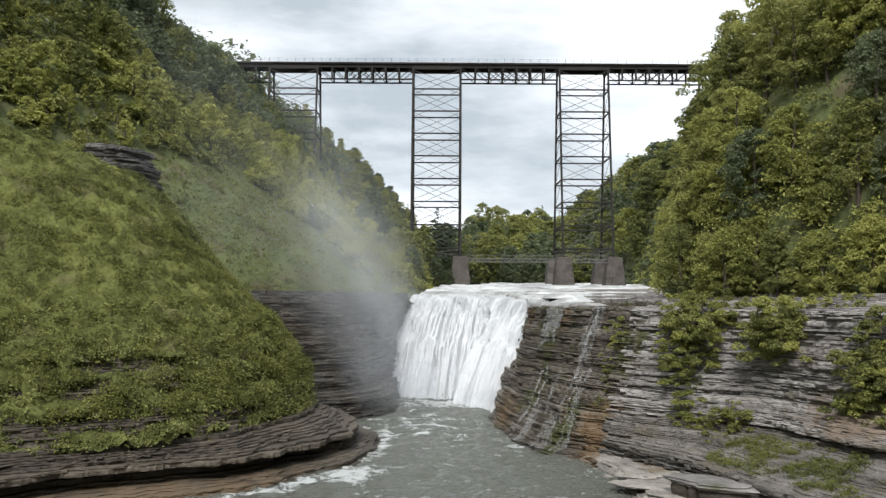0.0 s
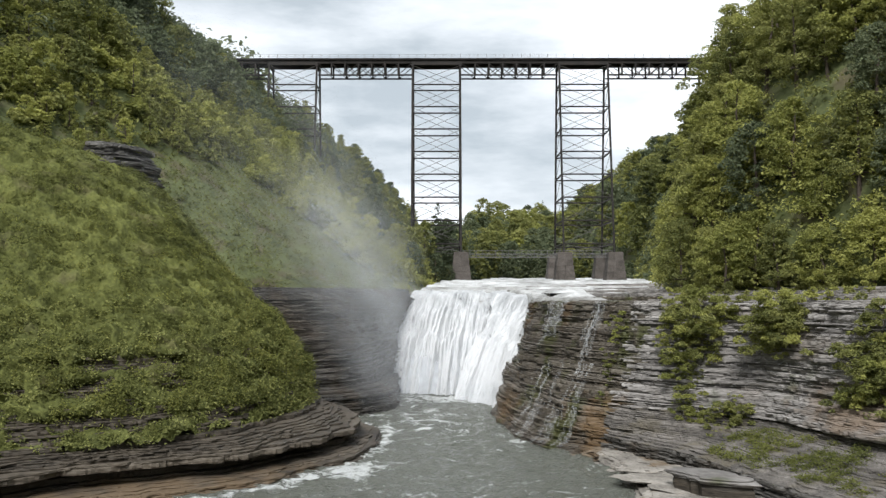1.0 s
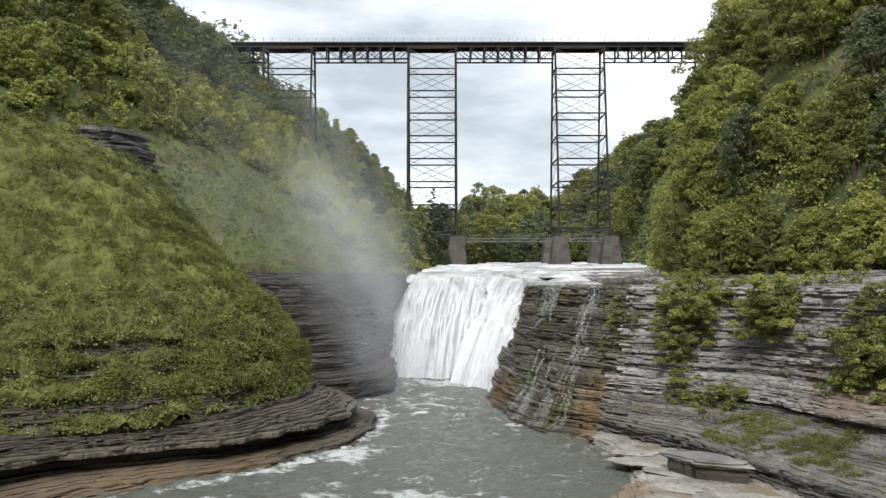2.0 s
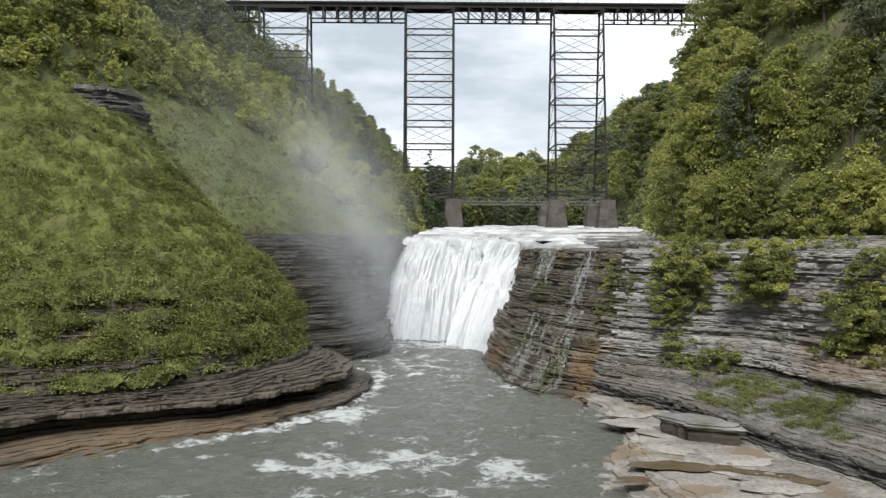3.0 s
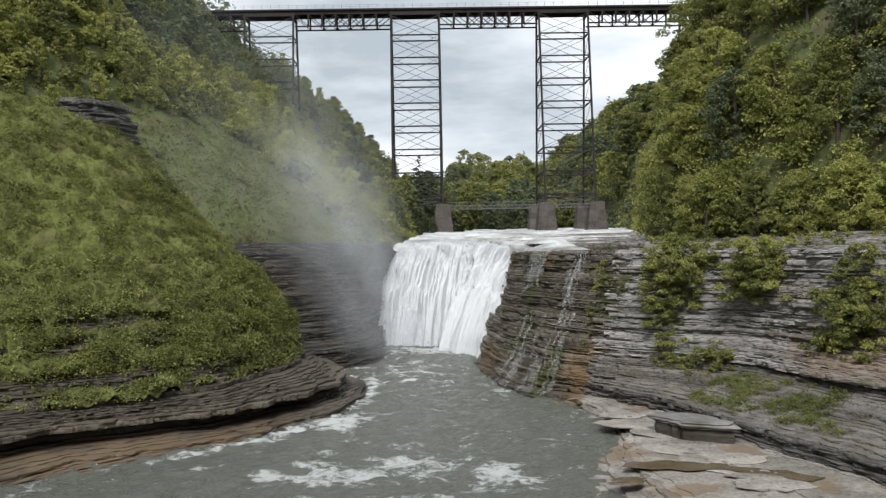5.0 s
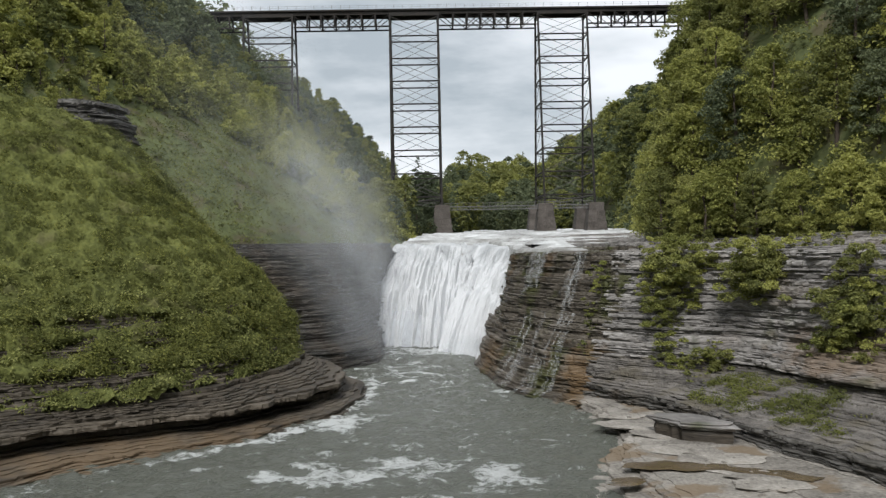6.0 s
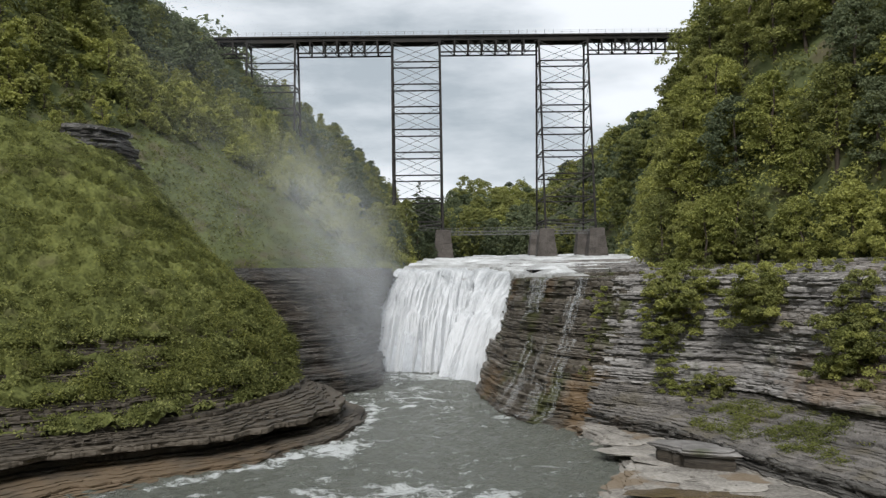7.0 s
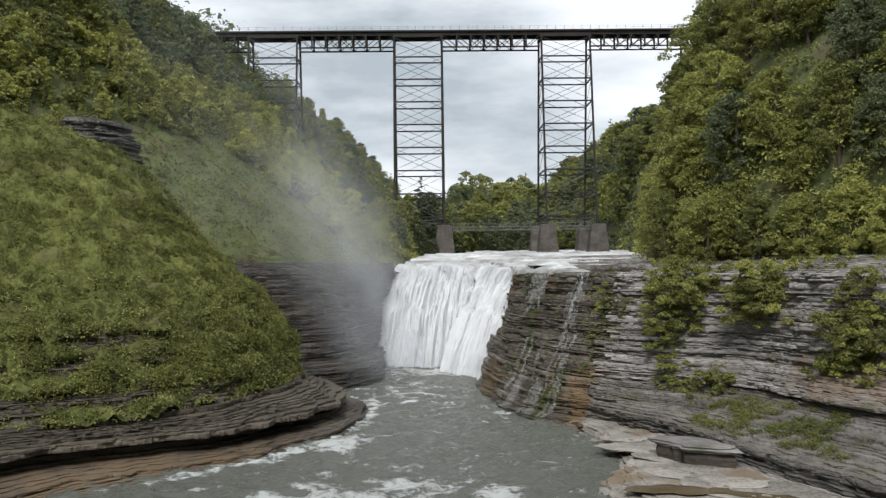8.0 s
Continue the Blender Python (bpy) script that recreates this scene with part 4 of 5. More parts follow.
# right side towards and beyond the viaduct
for k in range(36):
    y = rt.uniform(155, 330)
    x = float(np.interp(y, *zip(*RIGHT_EDGE))) + rt.uniform(1, 45)
    place(mid[rt.choice((0, 1, 2, 3, 3))], x, y, height_at(x, y) - 0.5, rt.uniform(0.8, 1.15), rt.uniform(0, 360))
# left wooded side: tall dark wood above, light young trees lower down
spots = []
for k in range(4000):
    y = rt.uniform(118, 320)
    le = float(np.interp(y, *zip(*LEFT_EDGE)))
    d = rt.uniform(1, 105)
    x = le - d
    if y < 215 and d < 37 - max(0, y - 178) * 0.8 or x < -0.62 * y:
        continue
    if len(spots) >= 150 or not clear_of(spots, x, y, 5.2):
        continue
    high = d > 48
    pr = mid[4] if rt.random() < (0.16 if high else 0.04) else mid[rt.choice((0, 1, 3, 3, 3))] if high else mid[rt.choice((0, 1, 2, 2))]
    join_wood(pr, x, y, height_at(x, y) - 0.5, (rt.uniform(0.8, 1.2) if high else rt.uniform(0.5, 0.85)) * (0.62 if y > 225 else 1), rt.uniform(0, 360))
# pointed conifers along the skyline by the viaduct
for k in range(9):
    x, y = -44 + 2.6 * k + rt.uniform(-1, 1), 288 + rt.uniform(0, 14)
    place(mid[4], x, y, height_at(x, y) - 0.5, rt.uniform(0.6, 0.85), rt.uniform(0, 360))
# young trees between the wood and the open slope
spots = []
for k in range(6000):
    y = rt.uniform(122, 262)
    le = float(np.interp(y, *zip(*LEFT_EDGE)))
    d = rt.uniform(31, 66) if y < 185 else rt.uniform(4, 46)
    x = le - d
    if x < -0.62 * y or len(spots) >= 210 or not clear_of(spots, x, y, 3.3):
        continue
    pr, sc, turn = young[rt.choice((0, 0, 1, 2))], rt.uniform(0.6, 1.15), rt.uniform(0, 360)
    if y < 176:
        place(pr, x, y, height_at(x, y) - 0.4, sc, turn, group="young trees")
    else:
        join_wood(pr, x, y, height_at(x, y) - 0.4, sc, turn)
# young growth along the top of the grass
spots = []
for k in range(400):
    x, y = rt.uniform(-100, -60), rt.uniform(143, 154)
    if len(spots) < 26 and clear_of(spots, x, y, 3.0):
        place(young[rt.choice((0, 1, 2))], x, y, max(height_at(x, y), 42.0) - 0.5, rt.uniform(0.5, 0.9), rt.uniform(0, 360), group="young trees")
for x, y, z, sc in ((-56.5, 136, 42.4, 0.6), (-53, 137.5, 42.6, 0.5), (-50.8, 139.5, 42.2, 0.7), (-58.5, 134.5, 42.0, 0.7), (-47.5, 140, 35.5, 0.5)):
    place(bush_d, x, y, z, sc, rt.uniform(0, 360), group="slope bushes")
# trees on the left bank in front of the first tower
for x, y, sc in ((-16, 262, 1.15), (-9, 258, 0.95), (-2.5, 263, 0.85), (-22, 266, 1.2), (-13, 250, 0.9), (-6, 268, 1.2), (1.5, 266, 0.6), (-19, 246, 0.9), (-27, 252, 1.0)):
    place(mid[rt.choice((0, 1, 3, 3))], x, y, height_at(x, y) - 0.5, sc, rt.uniform(0, 360))
# low wood along the ridge that runs down to the viaduct
spots = []
for k in range(3000):
    y = rt.uniform(228, 400)
    x = y * rt.uniform(-0.175, -0.035)
    if x > float(np.interp(y, *zip(*LEFT_EDGE))) - 4 or len(spots) >= 190 or not clear_of(spots, x, y, 3.6):
        continue
    join_wood(mid[rt.choice((0, 1, 3, 3, 3, 4))], x, y, height_at(x, y) - 0.6, rt.uniform(0.4, 0.6) + (0.3 if x > -0.11 * y else 0), rt.uniform(0, 360))
# wooded hill beyond the viaduct
spots = []
for k in range(5000):
    y = rt.uniform(300, 600)
    x = y * rt.uniform(-0.09, 0.3)
    if x < float(np.interp(y, *zip(*LEFT_EDGE))) - 14 or len(spots) >= 230 or not clear_of(spots, x, y, 7.5) or (y < 345 and float(np.interp(y, *zip(*LEFT_EDGE))) - 2 < x < float(np.interp(y, *zip(*RIGHT_EDGE))) - 6):
        continue
    join_wood(mid[rt.choice((0, 0, 1, 3, 3, 3, 2)) if rt.random() > 0.1 else 4], x, y, height_at(x, y) - 1.0, rt.uniform(1.1, 1.75), rt.uniform(0, 360))
# bushes on the left slope
spots = []
for k in range(3000):
    y = rt.uniform(138, 250)
    le = float(np.interp(y, *zip(*LEFT_EDGE)))
    d = rt.uniform(31, 58) if y < 185 else rt.uniform(0, 40)
    x = le - d
    if len(spots) >= 160 or not clear_of(spots, x, y, 2.4):
        continue
    place(bush if rt.random() < 0.55 else bush_d, x, y, height_at(x, y) - 0.4, rt.uniform(0.7, 1.6), rt.uniform(0, 360), group="slope bushes")

# undergrowth and woods past counting
rf = np.random.RandomState(4)


def canopy(name, x, y, low, high, r0, r1, quads, size, mat, label, flat=0.9):
    z = ground_height(x, y)
    lob = np.stack([x, y, z + rf.uniform(low, high, len(x)), rf.uniform(r0, r1, len(x))], 1)
    v, f = lobes_leaves(lob, quads, size, rf, flat)
    return tagged(new(name, mesh_from(name, v, f, mat)), label, "undergrowth" if "under" in name else "woods", kind="stuff")


def band(edge, sign, n, y0, y1, d0, d1):
    y = rf.uniform(y0, y1, n)
    return np.interp(y, *zip(*edge)) + sign * rf.uniform(d0, d1, n), y


x, y = band(RIGHT_EDGE, 1, 260, 175, 310, -1, 16)
x = x - 1.5
canopy("undergrowth", x, y, 1.0, 5, 1.4, 2.8, 18000, 0.8, M_LEAF, "green undergrowth on the bank by the viaduct")
x, y = band(LEFT_EDGE, -1, 1500, 125, 330, 3, 62)
open_ = (y < 188) & (np.interp(y, *zip(*LEFT_EDGE)) - x < 31)
x, y = x[~open_], y[~open_]
canopy("undergrowth", x, y, 0.0, 1.6, 0.9, 2.2, 40000, 0.6, M_LEAF, "dense green undergrowth on the gorge side")
x, y = band(LEFT_EDGE, -1, 900, 120, 345, 46, 125)
canopy("dark_woods", x, y, 1, 7, 2.2, 3.8, 36000, 0.8, M_LEAF_D, "dark dense wood on the gorge rim", 0.6)
x, y = band(RIGHT_EDGE, 1, 1000, 58, 180, -0.5, 14)
x = x - 1.2
canopy("undergrowth", x, y, 1.0, 5, 1.0, 2.2, 52000, 0.36, M_LEAF, "dense green undergrowth below the trees", 0.5)
x, y = band(RIGHT_EDGE, 1, 620, 60, 165, 0, 5.5)
canopy("undergrowth", x, y, 1.5, 5, 1.0, 2.2, 36000, 0.34, M_LEAF_Y, "light green growth on the steep bank above the cliff", 0.5)
x, y = band(RIGHT_EDGE, 1, 300, 255, 430, -2, 55)
canopy("far_woods", x, y, 1, 7, 2.4, 4.4, 26000, 1.0, M_LEAF_D, "wooded bank beyond the viaduct")
x, y = band(RIGHT_EDGE, 1, 600, 60, 260, 12, 60)
canopy("undergrowth", x, y, 0.5, 6, 1.4, 2.8, 26000, 0.8, M_LEAF_Y, "light green growth high on the gorge side")
fy = rf.uniform(300, 640, 420)
fx = np.maximum(fy * rf.uniform(-0.09, 0.3, 420), np.interp(fy, *zip(*LEFT_EDGE)) - 12)
inside = (fx > np.interp(fy, *zip(*LEFT_EDGE)) - 2) & (fx < np.interp(fy, *zip(*RIGHT_EDGE)) + 2) & (fy < 350)
canopy("far_woods", fx[~inside], fy[~inside], 0, 5, 2.6, 4.4, 22000, 1.0, M_LEAF_D, "dark undergrowth of the distant wooded hill", 0.7)
fy = rf.uniform(300, 800, 900)
fx = np.where(rf.random(900) < 0.5, fy * rf.uniform(-0.55, -0.2, 900), fy * rf.uniform(0.3, 0.6, 900))
canopy("far_woods", fx, fy, 2, 9, 3.5, 6.0, 24000, 1.8, M_LEAF_D, "distant wooded hills in mixed greens", 1.1)
build_woods()
for p in near + mid + young + [bush, bush_d]:
    for o in (*p.children_recursive, p):
        bpy.data.objects.remove(o)

# ---- plants on the rock and the mound ----
def rock_bush(rows, zs, s, z, out, scale, mat, seed, label):
    """A leafy shrub that hangs from a ledge of a cliff."""
    rnd = np.random.RandomState(seed)
    p = surface(rows, zs, np.array([float(s)]), z)[0]
    base = tagged(new("shrub"), label, "shrub", "cliff shrubs")
    lobes = [(rnd.normal() * 1.15 - 0.4 * out, rnd.normal() * 1.0 - 0.5 * out, rnd.uniform(-2.4, 1.2), rnd.uniform(0.2, 0.65)) for _ in range(18)]
    v, f = lobes_leaves(lobes, int(1500 * scale ** 1.2), 0.17 / scale ** 0.5, rnd, 0.55)
    child("foliage", mesh_from("foliage", v, f, mat), base)
    child("stem", trunk_mesh(0.8, 0.06, lobes, rnd, "stem"), base)
    base.matrix_basis = Matrix.Translation((p[0], p[1], z)) @ Matrix.Diagonal((scale, scale, scale, 1))
    return base


rb = random.Random(3)
SHRUBS = [(2.62, 16.5, 0.8), (2.66, 14.8, 0.65), (2.6, 12.0, 0.6), (2.68, 9.5, 0.5), (2.64, 7.0, 0.5), (3.05, 19.6, 0.8), (4.75, 19.8, 0.9)]
# stations, heights, sizes and number of each clump of growth on the face
for s0, s1, z0, z1, sc, count in ((3.25, 3.75, 15.5, 20.0, 1.25, 12), (3.2, 3.55, 10.5, 15, 0.95, 8), (3.4, 4.0, 5.6, 7.6, 0.85, 9), (4.12, 4.45, 15.2, 20.0, 1.3, 9), (5.12, 5.6, 9.5, 20.0, 1.25, 14), (4.6, 5.0, 19.4, 20.2, 0.9, 3), (3.8, 4.1, 18.4, 20, 0.8, 4)):
    SHRUBS += [(rb.uniform(s0, s1), rb.uniform(z0, z1), sc * rb.uniform(0.7, 1.25)) for _ in range(count)]
# growth that leans over the rim
SHRUBS += [(rb.uniform(3.0, 6.2), rb.uniform(20.5, 21.4), rb.uniform(0.7, 1.5)) for _ in range(26)]
for k, (s, z, sc) in enumerate(SHRUBS):
    rock_bush(RIGHT, RIGHT_Z, s, z, 1, sc, M_LEAF_Y if k % 5 < 2 else M_LEAF, 40 + k, "light green shrub hanging on the layered cliff")


def tufts(name, p, size, mat, label, per=5, spread=0.35):
    """Small leaf clumps at points p."""
    n = len(p)
    c = np.repeat(p, per, 0) + rf.normal(size=(n * per, 3)) * np.array([spread, spread, spread * 0.5])
    c[:, 2] += size * 0.35
    nr = rf.normal(size=(n * per, 3)) * 0.8 * 0.6 + np.array([0, -0.45, 0.8])
    v, f = leaf_quads(c, nr, np.repeat(size * rf.uniform(0.5, 1.3, n), per), rf)
    return tagged(new(name, mesh_from(name, v, f, mat)), label, "grass", kind="stuff")


u, v = rf.uniform(0.3, 7, 42000), rf.uniform(0.05, 3.7, 42000)
p = turf_point(u, v)
clump = fbm(p[:, 0] * 0.55, p[:, 1] * 0.55, p[:, 2] * 0.55, 3)
keep = clump > 0.47 + 0.1 * rf.random(len(p))
p = p[keep] + np.column_stack([0 * u[keep], 0 * u[keep], (clump[keep] - 0.47) * 2.2])
tufts("grass", p, 0.21, M_GRASS, "low grass and weeds covering the mound in clumps", 5, 0.28)
for mat, count, label in ((M_GRASS, 3200, "mossy green hummocks on the mound"), (M_HUMMOCK, 2600, "yellow-green leafy hummocks on the mound")):
    u, v = rf.uniform(0.3, 7, count), 0.35 + 3.2 * rf.random(count) ** 1.3
    p = turf_point(u, v)
    keep = fbm(p[:, 0] * 0.55, p[:, 1] * 0.55, p[:, 2] * 0.55, 3) > 0.47
    p, v, count = p[keep], v[keep], int(keep.sum())
    big_ = (0.45 + 1.25 * rf.random(count) ** 1.8) * np.clip(1.25 - 0.25 * v, 0.6, 1.2)
    vv, ff_ = lobes_leaves(np.column_stack([p[:, 0], p[:, 1], p[:, 2] + 0.05, big_]), count * 32, 0.18, rf, 0.85)
    tagged(new("hummocks", mesh_from("hummocks", vv, ff_, mat)), label, "grass", kind="stuff")
u, v = rf.uniform(1.0, 7, 2600), rf.uniform(0.0, 1.4, 2600)
tufts("weeds", turf_point(u, v), 0.26, M_LEAF, "taller leafy weeds low on the mound", 12, 0.45)
x, y = band(LEFT_EDGE, -1, 6500, 136, 195, 1, 34)
tufts("grass", np.column_stack([x, y, ground_height(x, y)]), 0.32, M_GRASS, "rough grass on the open slope beside the falls", 4, 0.4)
pick = rf.randint(0, ap.shape[0] * ap.shape[1], 9000)
p = np.stack([ap[..., 0], ap[..., 1], az], 2).reshape(-1, 3)[pick]
a_, b_ = av.ravel()[pick], at_.ravel()[pick]
p = p[(a_ > 4.1) & (b_ > 0.12) & (b_ < 0.85) & (fbm(p[:, 0] * 0.3, p[:, 1] * 0.3) > 0.47) & (vnoise(p[:, 0] * 1.0, p[:, 1] * 1.0) > 0.4)][:1500]
p[:, 2] += rf.uniform(0.0, 0.7, len(p)) ** 1.5
tufts("weeds", p, 0.15, M_GRASS, "pale green weeds on the rubble slope", 14, 0.3)

# ---- trickles over the corner cliff ----
rk = random.Random(5)


def trickle(cliff, s0, z0, z1, width, seed):
    """A narrow run of water that drops from bed to bed over their real edges."""
    rows_ = []
    for z, h, s, edge, nrm in reversed(BEDS[cliff]):
        if not z1 <= z <= z0:
            continue
        at = s0 + 0.008 * math.sin(z * 0.9 + seed) + 0.02 * (fbm(np.array([z * 0.5]), np.array([seed * 1.0]))[0] - 0.5)
        e = np.array([np.interp(at, s, edge[:, 0]), np.interp(at, s, edge[:, 1])])
        n_ = np.array([np.interp(at, s, nrm[:, 0]), np.interp(at, s, nrm[:, 1])])
        n_ /= np.linalg.norm(n_)
        t_ = np.array([-n_[1], n_[0]])
        w = width * (0.5 + fbm(np.array([z * 0.7]), np.array([seed + 3.0]))[0])
        for dz, out in ((h * 0.9, 0.32), (h * 0.4, 0.36)):
            rows_.append([(*(e - n_ * out + t_ * q * w / 2), z + dz) for q in (-1, -0.5, 0, 0.5, 1)])
    pts = np.array(rows_)
    pad = np.pad(pts[..., :2], ((4, 4), (0, 0), (0, 0)), mode="edge")
    pts[..., :2] = sum(pad[k:k + len(pts)] for k in range(9)) / 9
    return pts


water = tagged(new("trickling_water"), "thin white strands of water running down brown shale", "waterfall", kind="structure")
for k in range(64):
    high = k % 2
    z0, z1 = (18.8, rk.choice((9.0, 11.0, 13.0, 14.5))) if high else rk.choice([(10.5, 4), (9.5, 2), (8.5, 3), (5, 0.3), (4.5, 0.3), (3.5, 0.2)])
    a = rk.choice((1.5, 1.56, 1.66, 2.16, 2.2, 2.24)) + rk.uniform(-0.05, 0.05) if high else rk.uniform(1.55, 2.4)
    child("strand", grid_mesh("strand", trickle("cliff_corner", a, z0, z1, rk.uniform(0.25, 1.0), k), M_TRICKLE), water)

for k in range(22):
    z0 = rk.choice((19.6, 20.4, 21.4, 22.3))
    pts = trickle("ledge_upper", rk.uniform(0.1, 2.6), z0, z0 - rk.uniform(0.9, 1.5), rk.uniform(1.2, 3.5), 30 + k)
    if len(pts) > 1:
        child("strand", grid_mesh("strand", pts, M_TRICKLE), water)

# ---- spray ----
spray = tagged(new("spray"), "fine white spray drifting up from the falls", "mist", kind="stuff")


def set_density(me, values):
    me.attributes.new("spray_alpha", "FLOAT", "POINT").data.foreach_set("value", np.ascontiguousarray(values, dtype=np.float32).ravel())


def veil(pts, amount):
    """A translucent sheet that stands in for spray haze, cut where its density runs out."""
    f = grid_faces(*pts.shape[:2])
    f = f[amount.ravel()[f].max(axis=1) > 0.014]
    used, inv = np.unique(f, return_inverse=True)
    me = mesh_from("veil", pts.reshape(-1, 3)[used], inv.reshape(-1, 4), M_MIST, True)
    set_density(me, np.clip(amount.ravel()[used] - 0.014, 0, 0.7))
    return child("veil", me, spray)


# drifting veils: billowing sheets with the spray's haze put into their uneven alpha
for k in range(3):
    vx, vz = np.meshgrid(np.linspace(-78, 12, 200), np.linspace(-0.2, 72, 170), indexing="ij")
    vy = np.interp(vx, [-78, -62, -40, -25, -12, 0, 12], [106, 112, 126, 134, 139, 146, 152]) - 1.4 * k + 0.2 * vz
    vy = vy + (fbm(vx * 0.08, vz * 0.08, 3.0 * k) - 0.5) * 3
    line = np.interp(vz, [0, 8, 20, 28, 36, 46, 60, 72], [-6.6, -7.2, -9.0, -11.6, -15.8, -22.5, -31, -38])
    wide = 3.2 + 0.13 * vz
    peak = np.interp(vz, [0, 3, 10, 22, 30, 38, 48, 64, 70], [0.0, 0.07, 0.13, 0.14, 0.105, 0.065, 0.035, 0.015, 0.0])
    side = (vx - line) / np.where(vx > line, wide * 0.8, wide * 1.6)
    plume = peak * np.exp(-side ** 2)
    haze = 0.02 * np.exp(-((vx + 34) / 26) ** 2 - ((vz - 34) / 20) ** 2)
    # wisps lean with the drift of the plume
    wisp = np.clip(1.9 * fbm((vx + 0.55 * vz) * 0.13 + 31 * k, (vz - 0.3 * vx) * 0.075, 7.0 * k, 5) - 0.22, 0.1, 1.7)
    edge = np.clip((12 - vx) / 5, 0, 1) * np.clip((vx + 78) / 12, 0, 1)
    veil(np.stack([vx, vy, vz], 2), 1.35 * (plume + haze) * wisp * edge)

# churned spray right at the foot of the falls, as translucent sheets too
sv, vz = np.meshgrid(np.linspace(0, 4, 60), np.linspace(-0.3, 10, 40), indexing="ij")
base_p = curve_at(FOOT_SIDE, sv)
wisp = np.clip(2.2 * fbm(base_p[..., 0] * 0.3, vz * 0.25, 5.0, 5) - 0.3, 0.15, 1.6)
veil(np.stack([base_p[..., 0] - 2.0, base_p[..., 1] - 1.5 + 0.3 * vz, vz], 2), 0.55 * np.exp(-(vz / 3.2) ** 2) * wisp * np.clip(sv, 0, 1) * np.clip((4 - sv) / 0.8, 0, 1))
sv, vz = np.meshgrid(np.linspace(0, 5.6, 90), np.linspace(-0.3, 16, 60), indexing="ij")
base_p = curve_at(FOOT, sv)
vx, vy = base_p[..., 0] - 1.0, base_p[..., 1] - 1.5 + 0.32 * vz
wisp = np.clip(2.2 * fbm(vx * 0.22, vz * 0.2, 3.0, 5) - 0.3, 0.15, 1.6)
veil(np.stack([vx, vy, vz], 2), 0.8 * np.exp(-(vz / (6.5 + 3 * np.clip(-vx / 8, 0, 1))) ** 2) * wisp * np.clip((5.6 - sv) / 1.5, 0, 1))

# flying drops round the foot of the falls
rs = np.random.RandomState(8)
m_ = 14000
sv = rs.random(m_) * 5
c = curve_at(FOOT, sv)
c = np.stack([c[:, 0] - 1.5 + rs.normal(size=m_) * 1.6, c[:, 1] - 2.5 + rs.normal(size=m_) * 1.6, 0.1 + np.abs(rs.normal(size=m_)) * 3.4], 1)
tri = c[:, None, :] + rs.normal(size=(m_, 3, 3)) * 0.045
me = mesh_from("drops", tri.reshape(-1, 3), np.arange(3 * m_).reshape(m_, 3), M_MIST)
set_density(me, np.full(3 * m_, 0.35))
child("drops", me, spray)

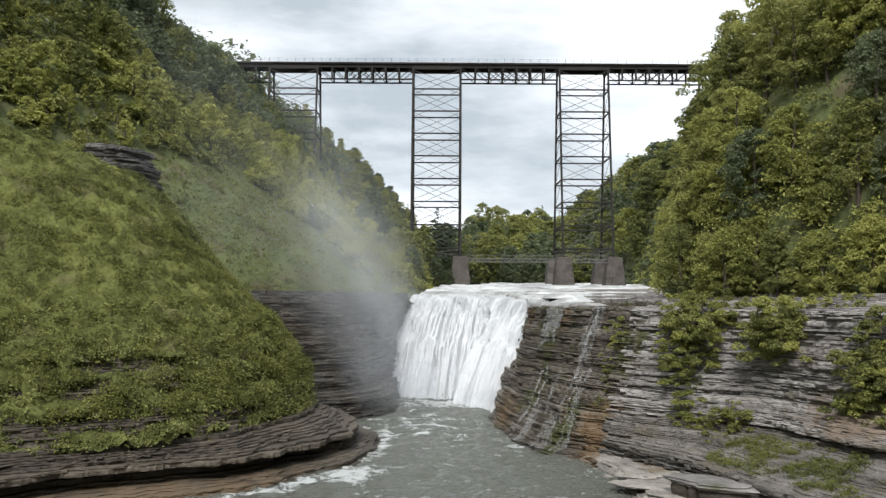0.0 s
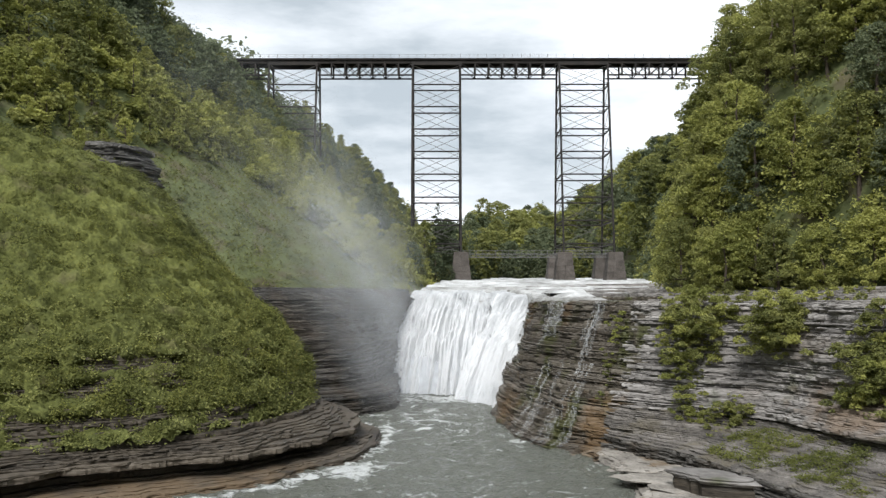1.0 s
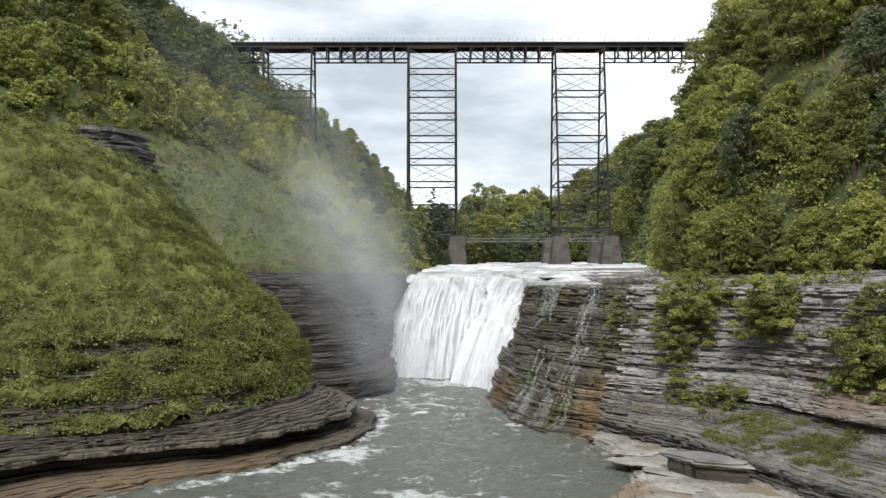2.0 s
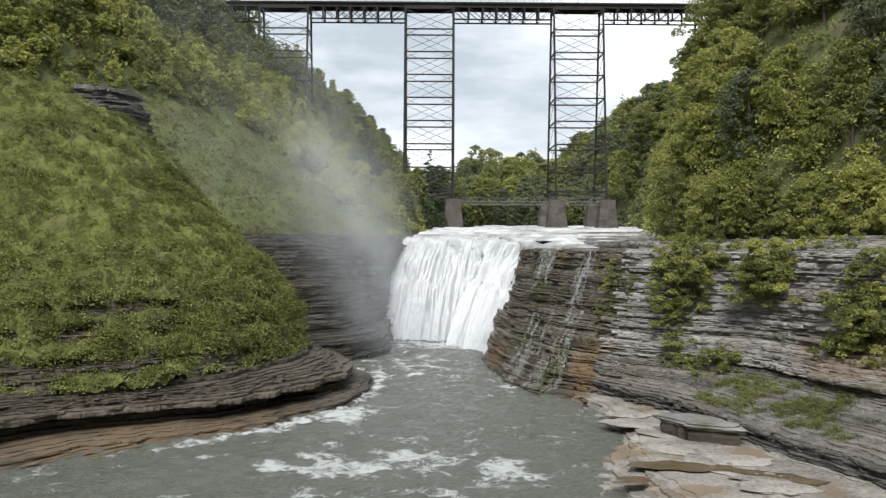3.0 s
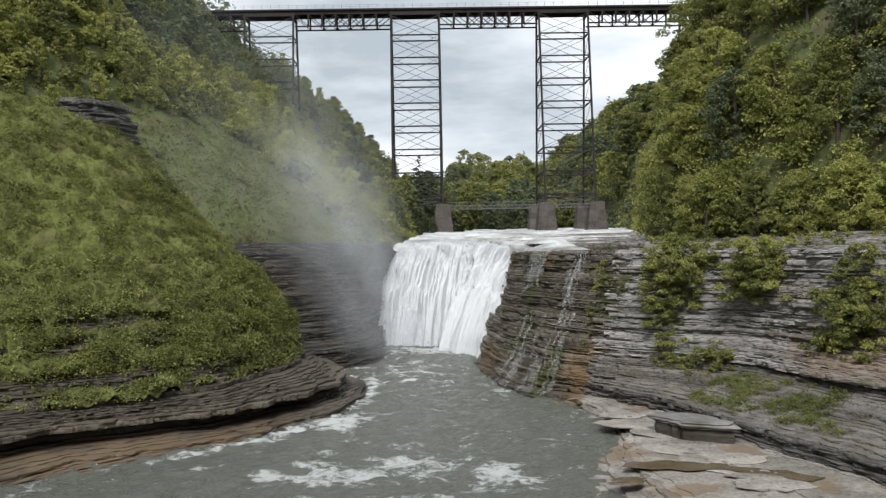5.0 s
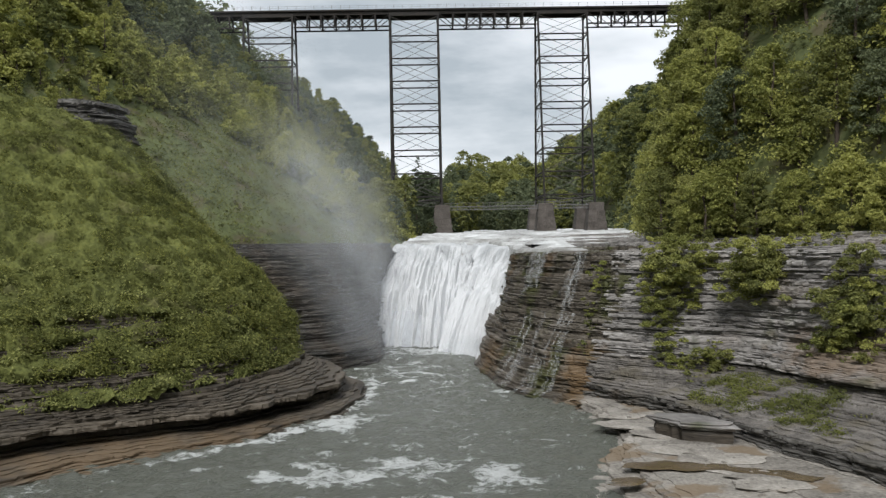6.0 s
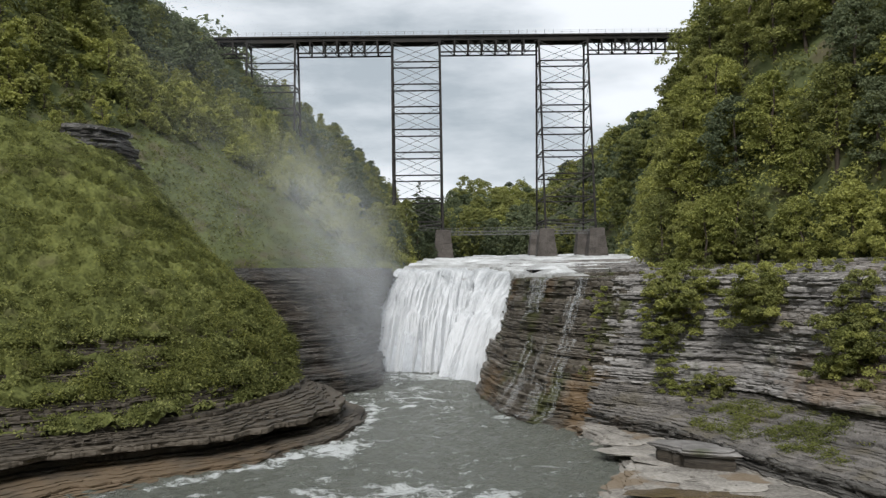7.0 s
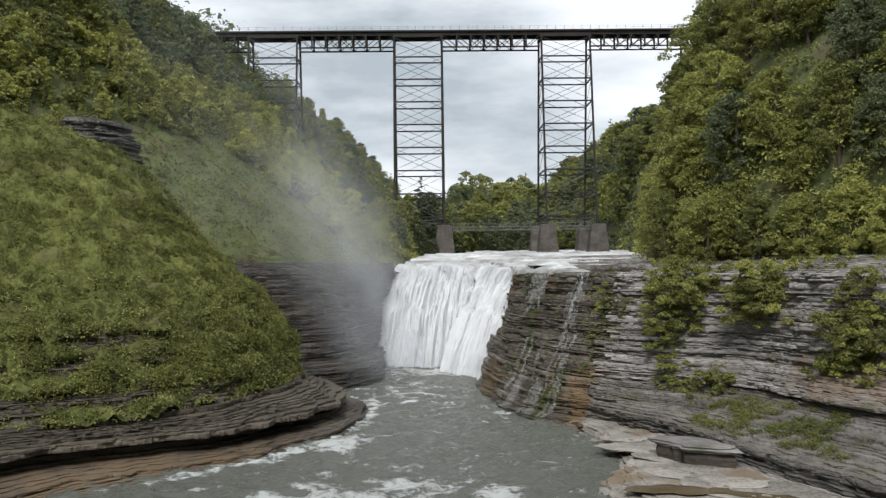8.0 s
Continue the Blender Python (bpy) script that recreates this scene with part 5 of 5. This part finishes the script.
# ---- slabs and stones at the foot of the right cliff ----
def slab_mesh(name, rx, ry, h, seed, mat, beds=1):
    """An irregular flat slab, in one or more beds, each with a broken rim."""
    rnd = np.random.RandomState(seed)
    verts, faces = [], []
    n = 22
    an = np.linspace(0, 2 * np.pi, n, endpoint=False)
    shape = 1 + 0.32 * np.sin(2 * an + rnd.uniform(0, 6)) * rnd.uniform(0.2, 1) + rnd.normal(size=n) * 0.11
    for b in range(beds):
        k = (0.95, 1.03, 0.92, 1.0, 0.86)[b % 5] * (1 + rnd.normal(size=n) * 0.05)
        z0, z1 = h * b / beds, h * (b + 1) / beds - 0.02
        start = len(verts)
        for dz, q in ((z0, 0.97), (z0 + 0.6 * (z1 - z0), 1.0), (z1, 0.95), (z1 + 0.03, 0.6)):
            verts += [(math.cos(a) * rx * s * c * q, math.sin(a) * ry * s * c * q, dz) for a, s, c in zip(an, shape, k)]
        verts.append((0, 0, z1 + 0.05))
        for r in range(3):
            faces += [[start + r * n + i, start + r * n + (i + 1) % n, start + (r + 1) * n + (i + 1) % n, start + (r + 1) * n + i] for i in range(n)]
        faces += [[start + 3 * n + i, start + 3 * n + (i + 1) % n, start + 4 * n] for i in range(n)]
    return mesh_from(name, verts, faces, mat)


big = tagged(new("rock_slab"), "large layered block with a pale grey cap on the river shelf", "rock", "river slabs")
child("base", slab_mesh("base", 3.9, 2.1, 1.35, 3, M_SHELF, 1), big, "brown jointed base")
child("cap", slab_mesh("cap", 4.1, 2.35, 0.65, 3, M_ROCK, 3), big, mat4=Matrix.Translation((0, 0, 1.3)))
big.matrix_basis = pose(25.4, 83.2, 0.85, 0, 0, -32)
for k in range(46):
    s_ = rk.uniform(3.6, 6.6)
    p_ = surface(RIGHT, RIGHT_Z, np.array([s_]), 0.9)[0] - np.array([rk.uniform(0.3, 5.2), 0])
    r_ = rk.uniform(1.4, 3.6) if k % 3 == 0 else rk.uniform(0.12, 0.4)
    o = tagged(new("rock_slab", slab_mesh("rock_slab", r_, r_ * rk.uniform(0.45, 0.8), rk.uniform(0.1, 0.2) if r_ > 0.6 else 0.25, 60 + k, M_SLAB, 2 if r_ > 1.2 else 1)),
               "pale flat weathered slab on the river shelf" if r_ > 0.6 else "small loose grey stone on the river shelf", "rock", "river slabs")
    o.matrix_basis = pose(p_[0], p_[1], 0.82, rk.uniform(-2, 2), rk.uniform(-2, 2), rk.uniform(-60, 20))
for x, y, rx, ry, turn, k in ((20.6, 72.6, 4.4, 1.7, -12, 90), (27.4, 69.4, 3.6, 1.4, -38, 91), (15.6, 68.0, 2.2, 1.0, 10, 92)):
    pool = tagged(new("pool", slab_mesh("pool", rx, ry, 0.03, k, M_POOL)), "shallow brown rain pool on the slabs", "pool", kind="structure")
    pool.matrix_basis = pose(x, y, 0.98, 0, 0, turn)
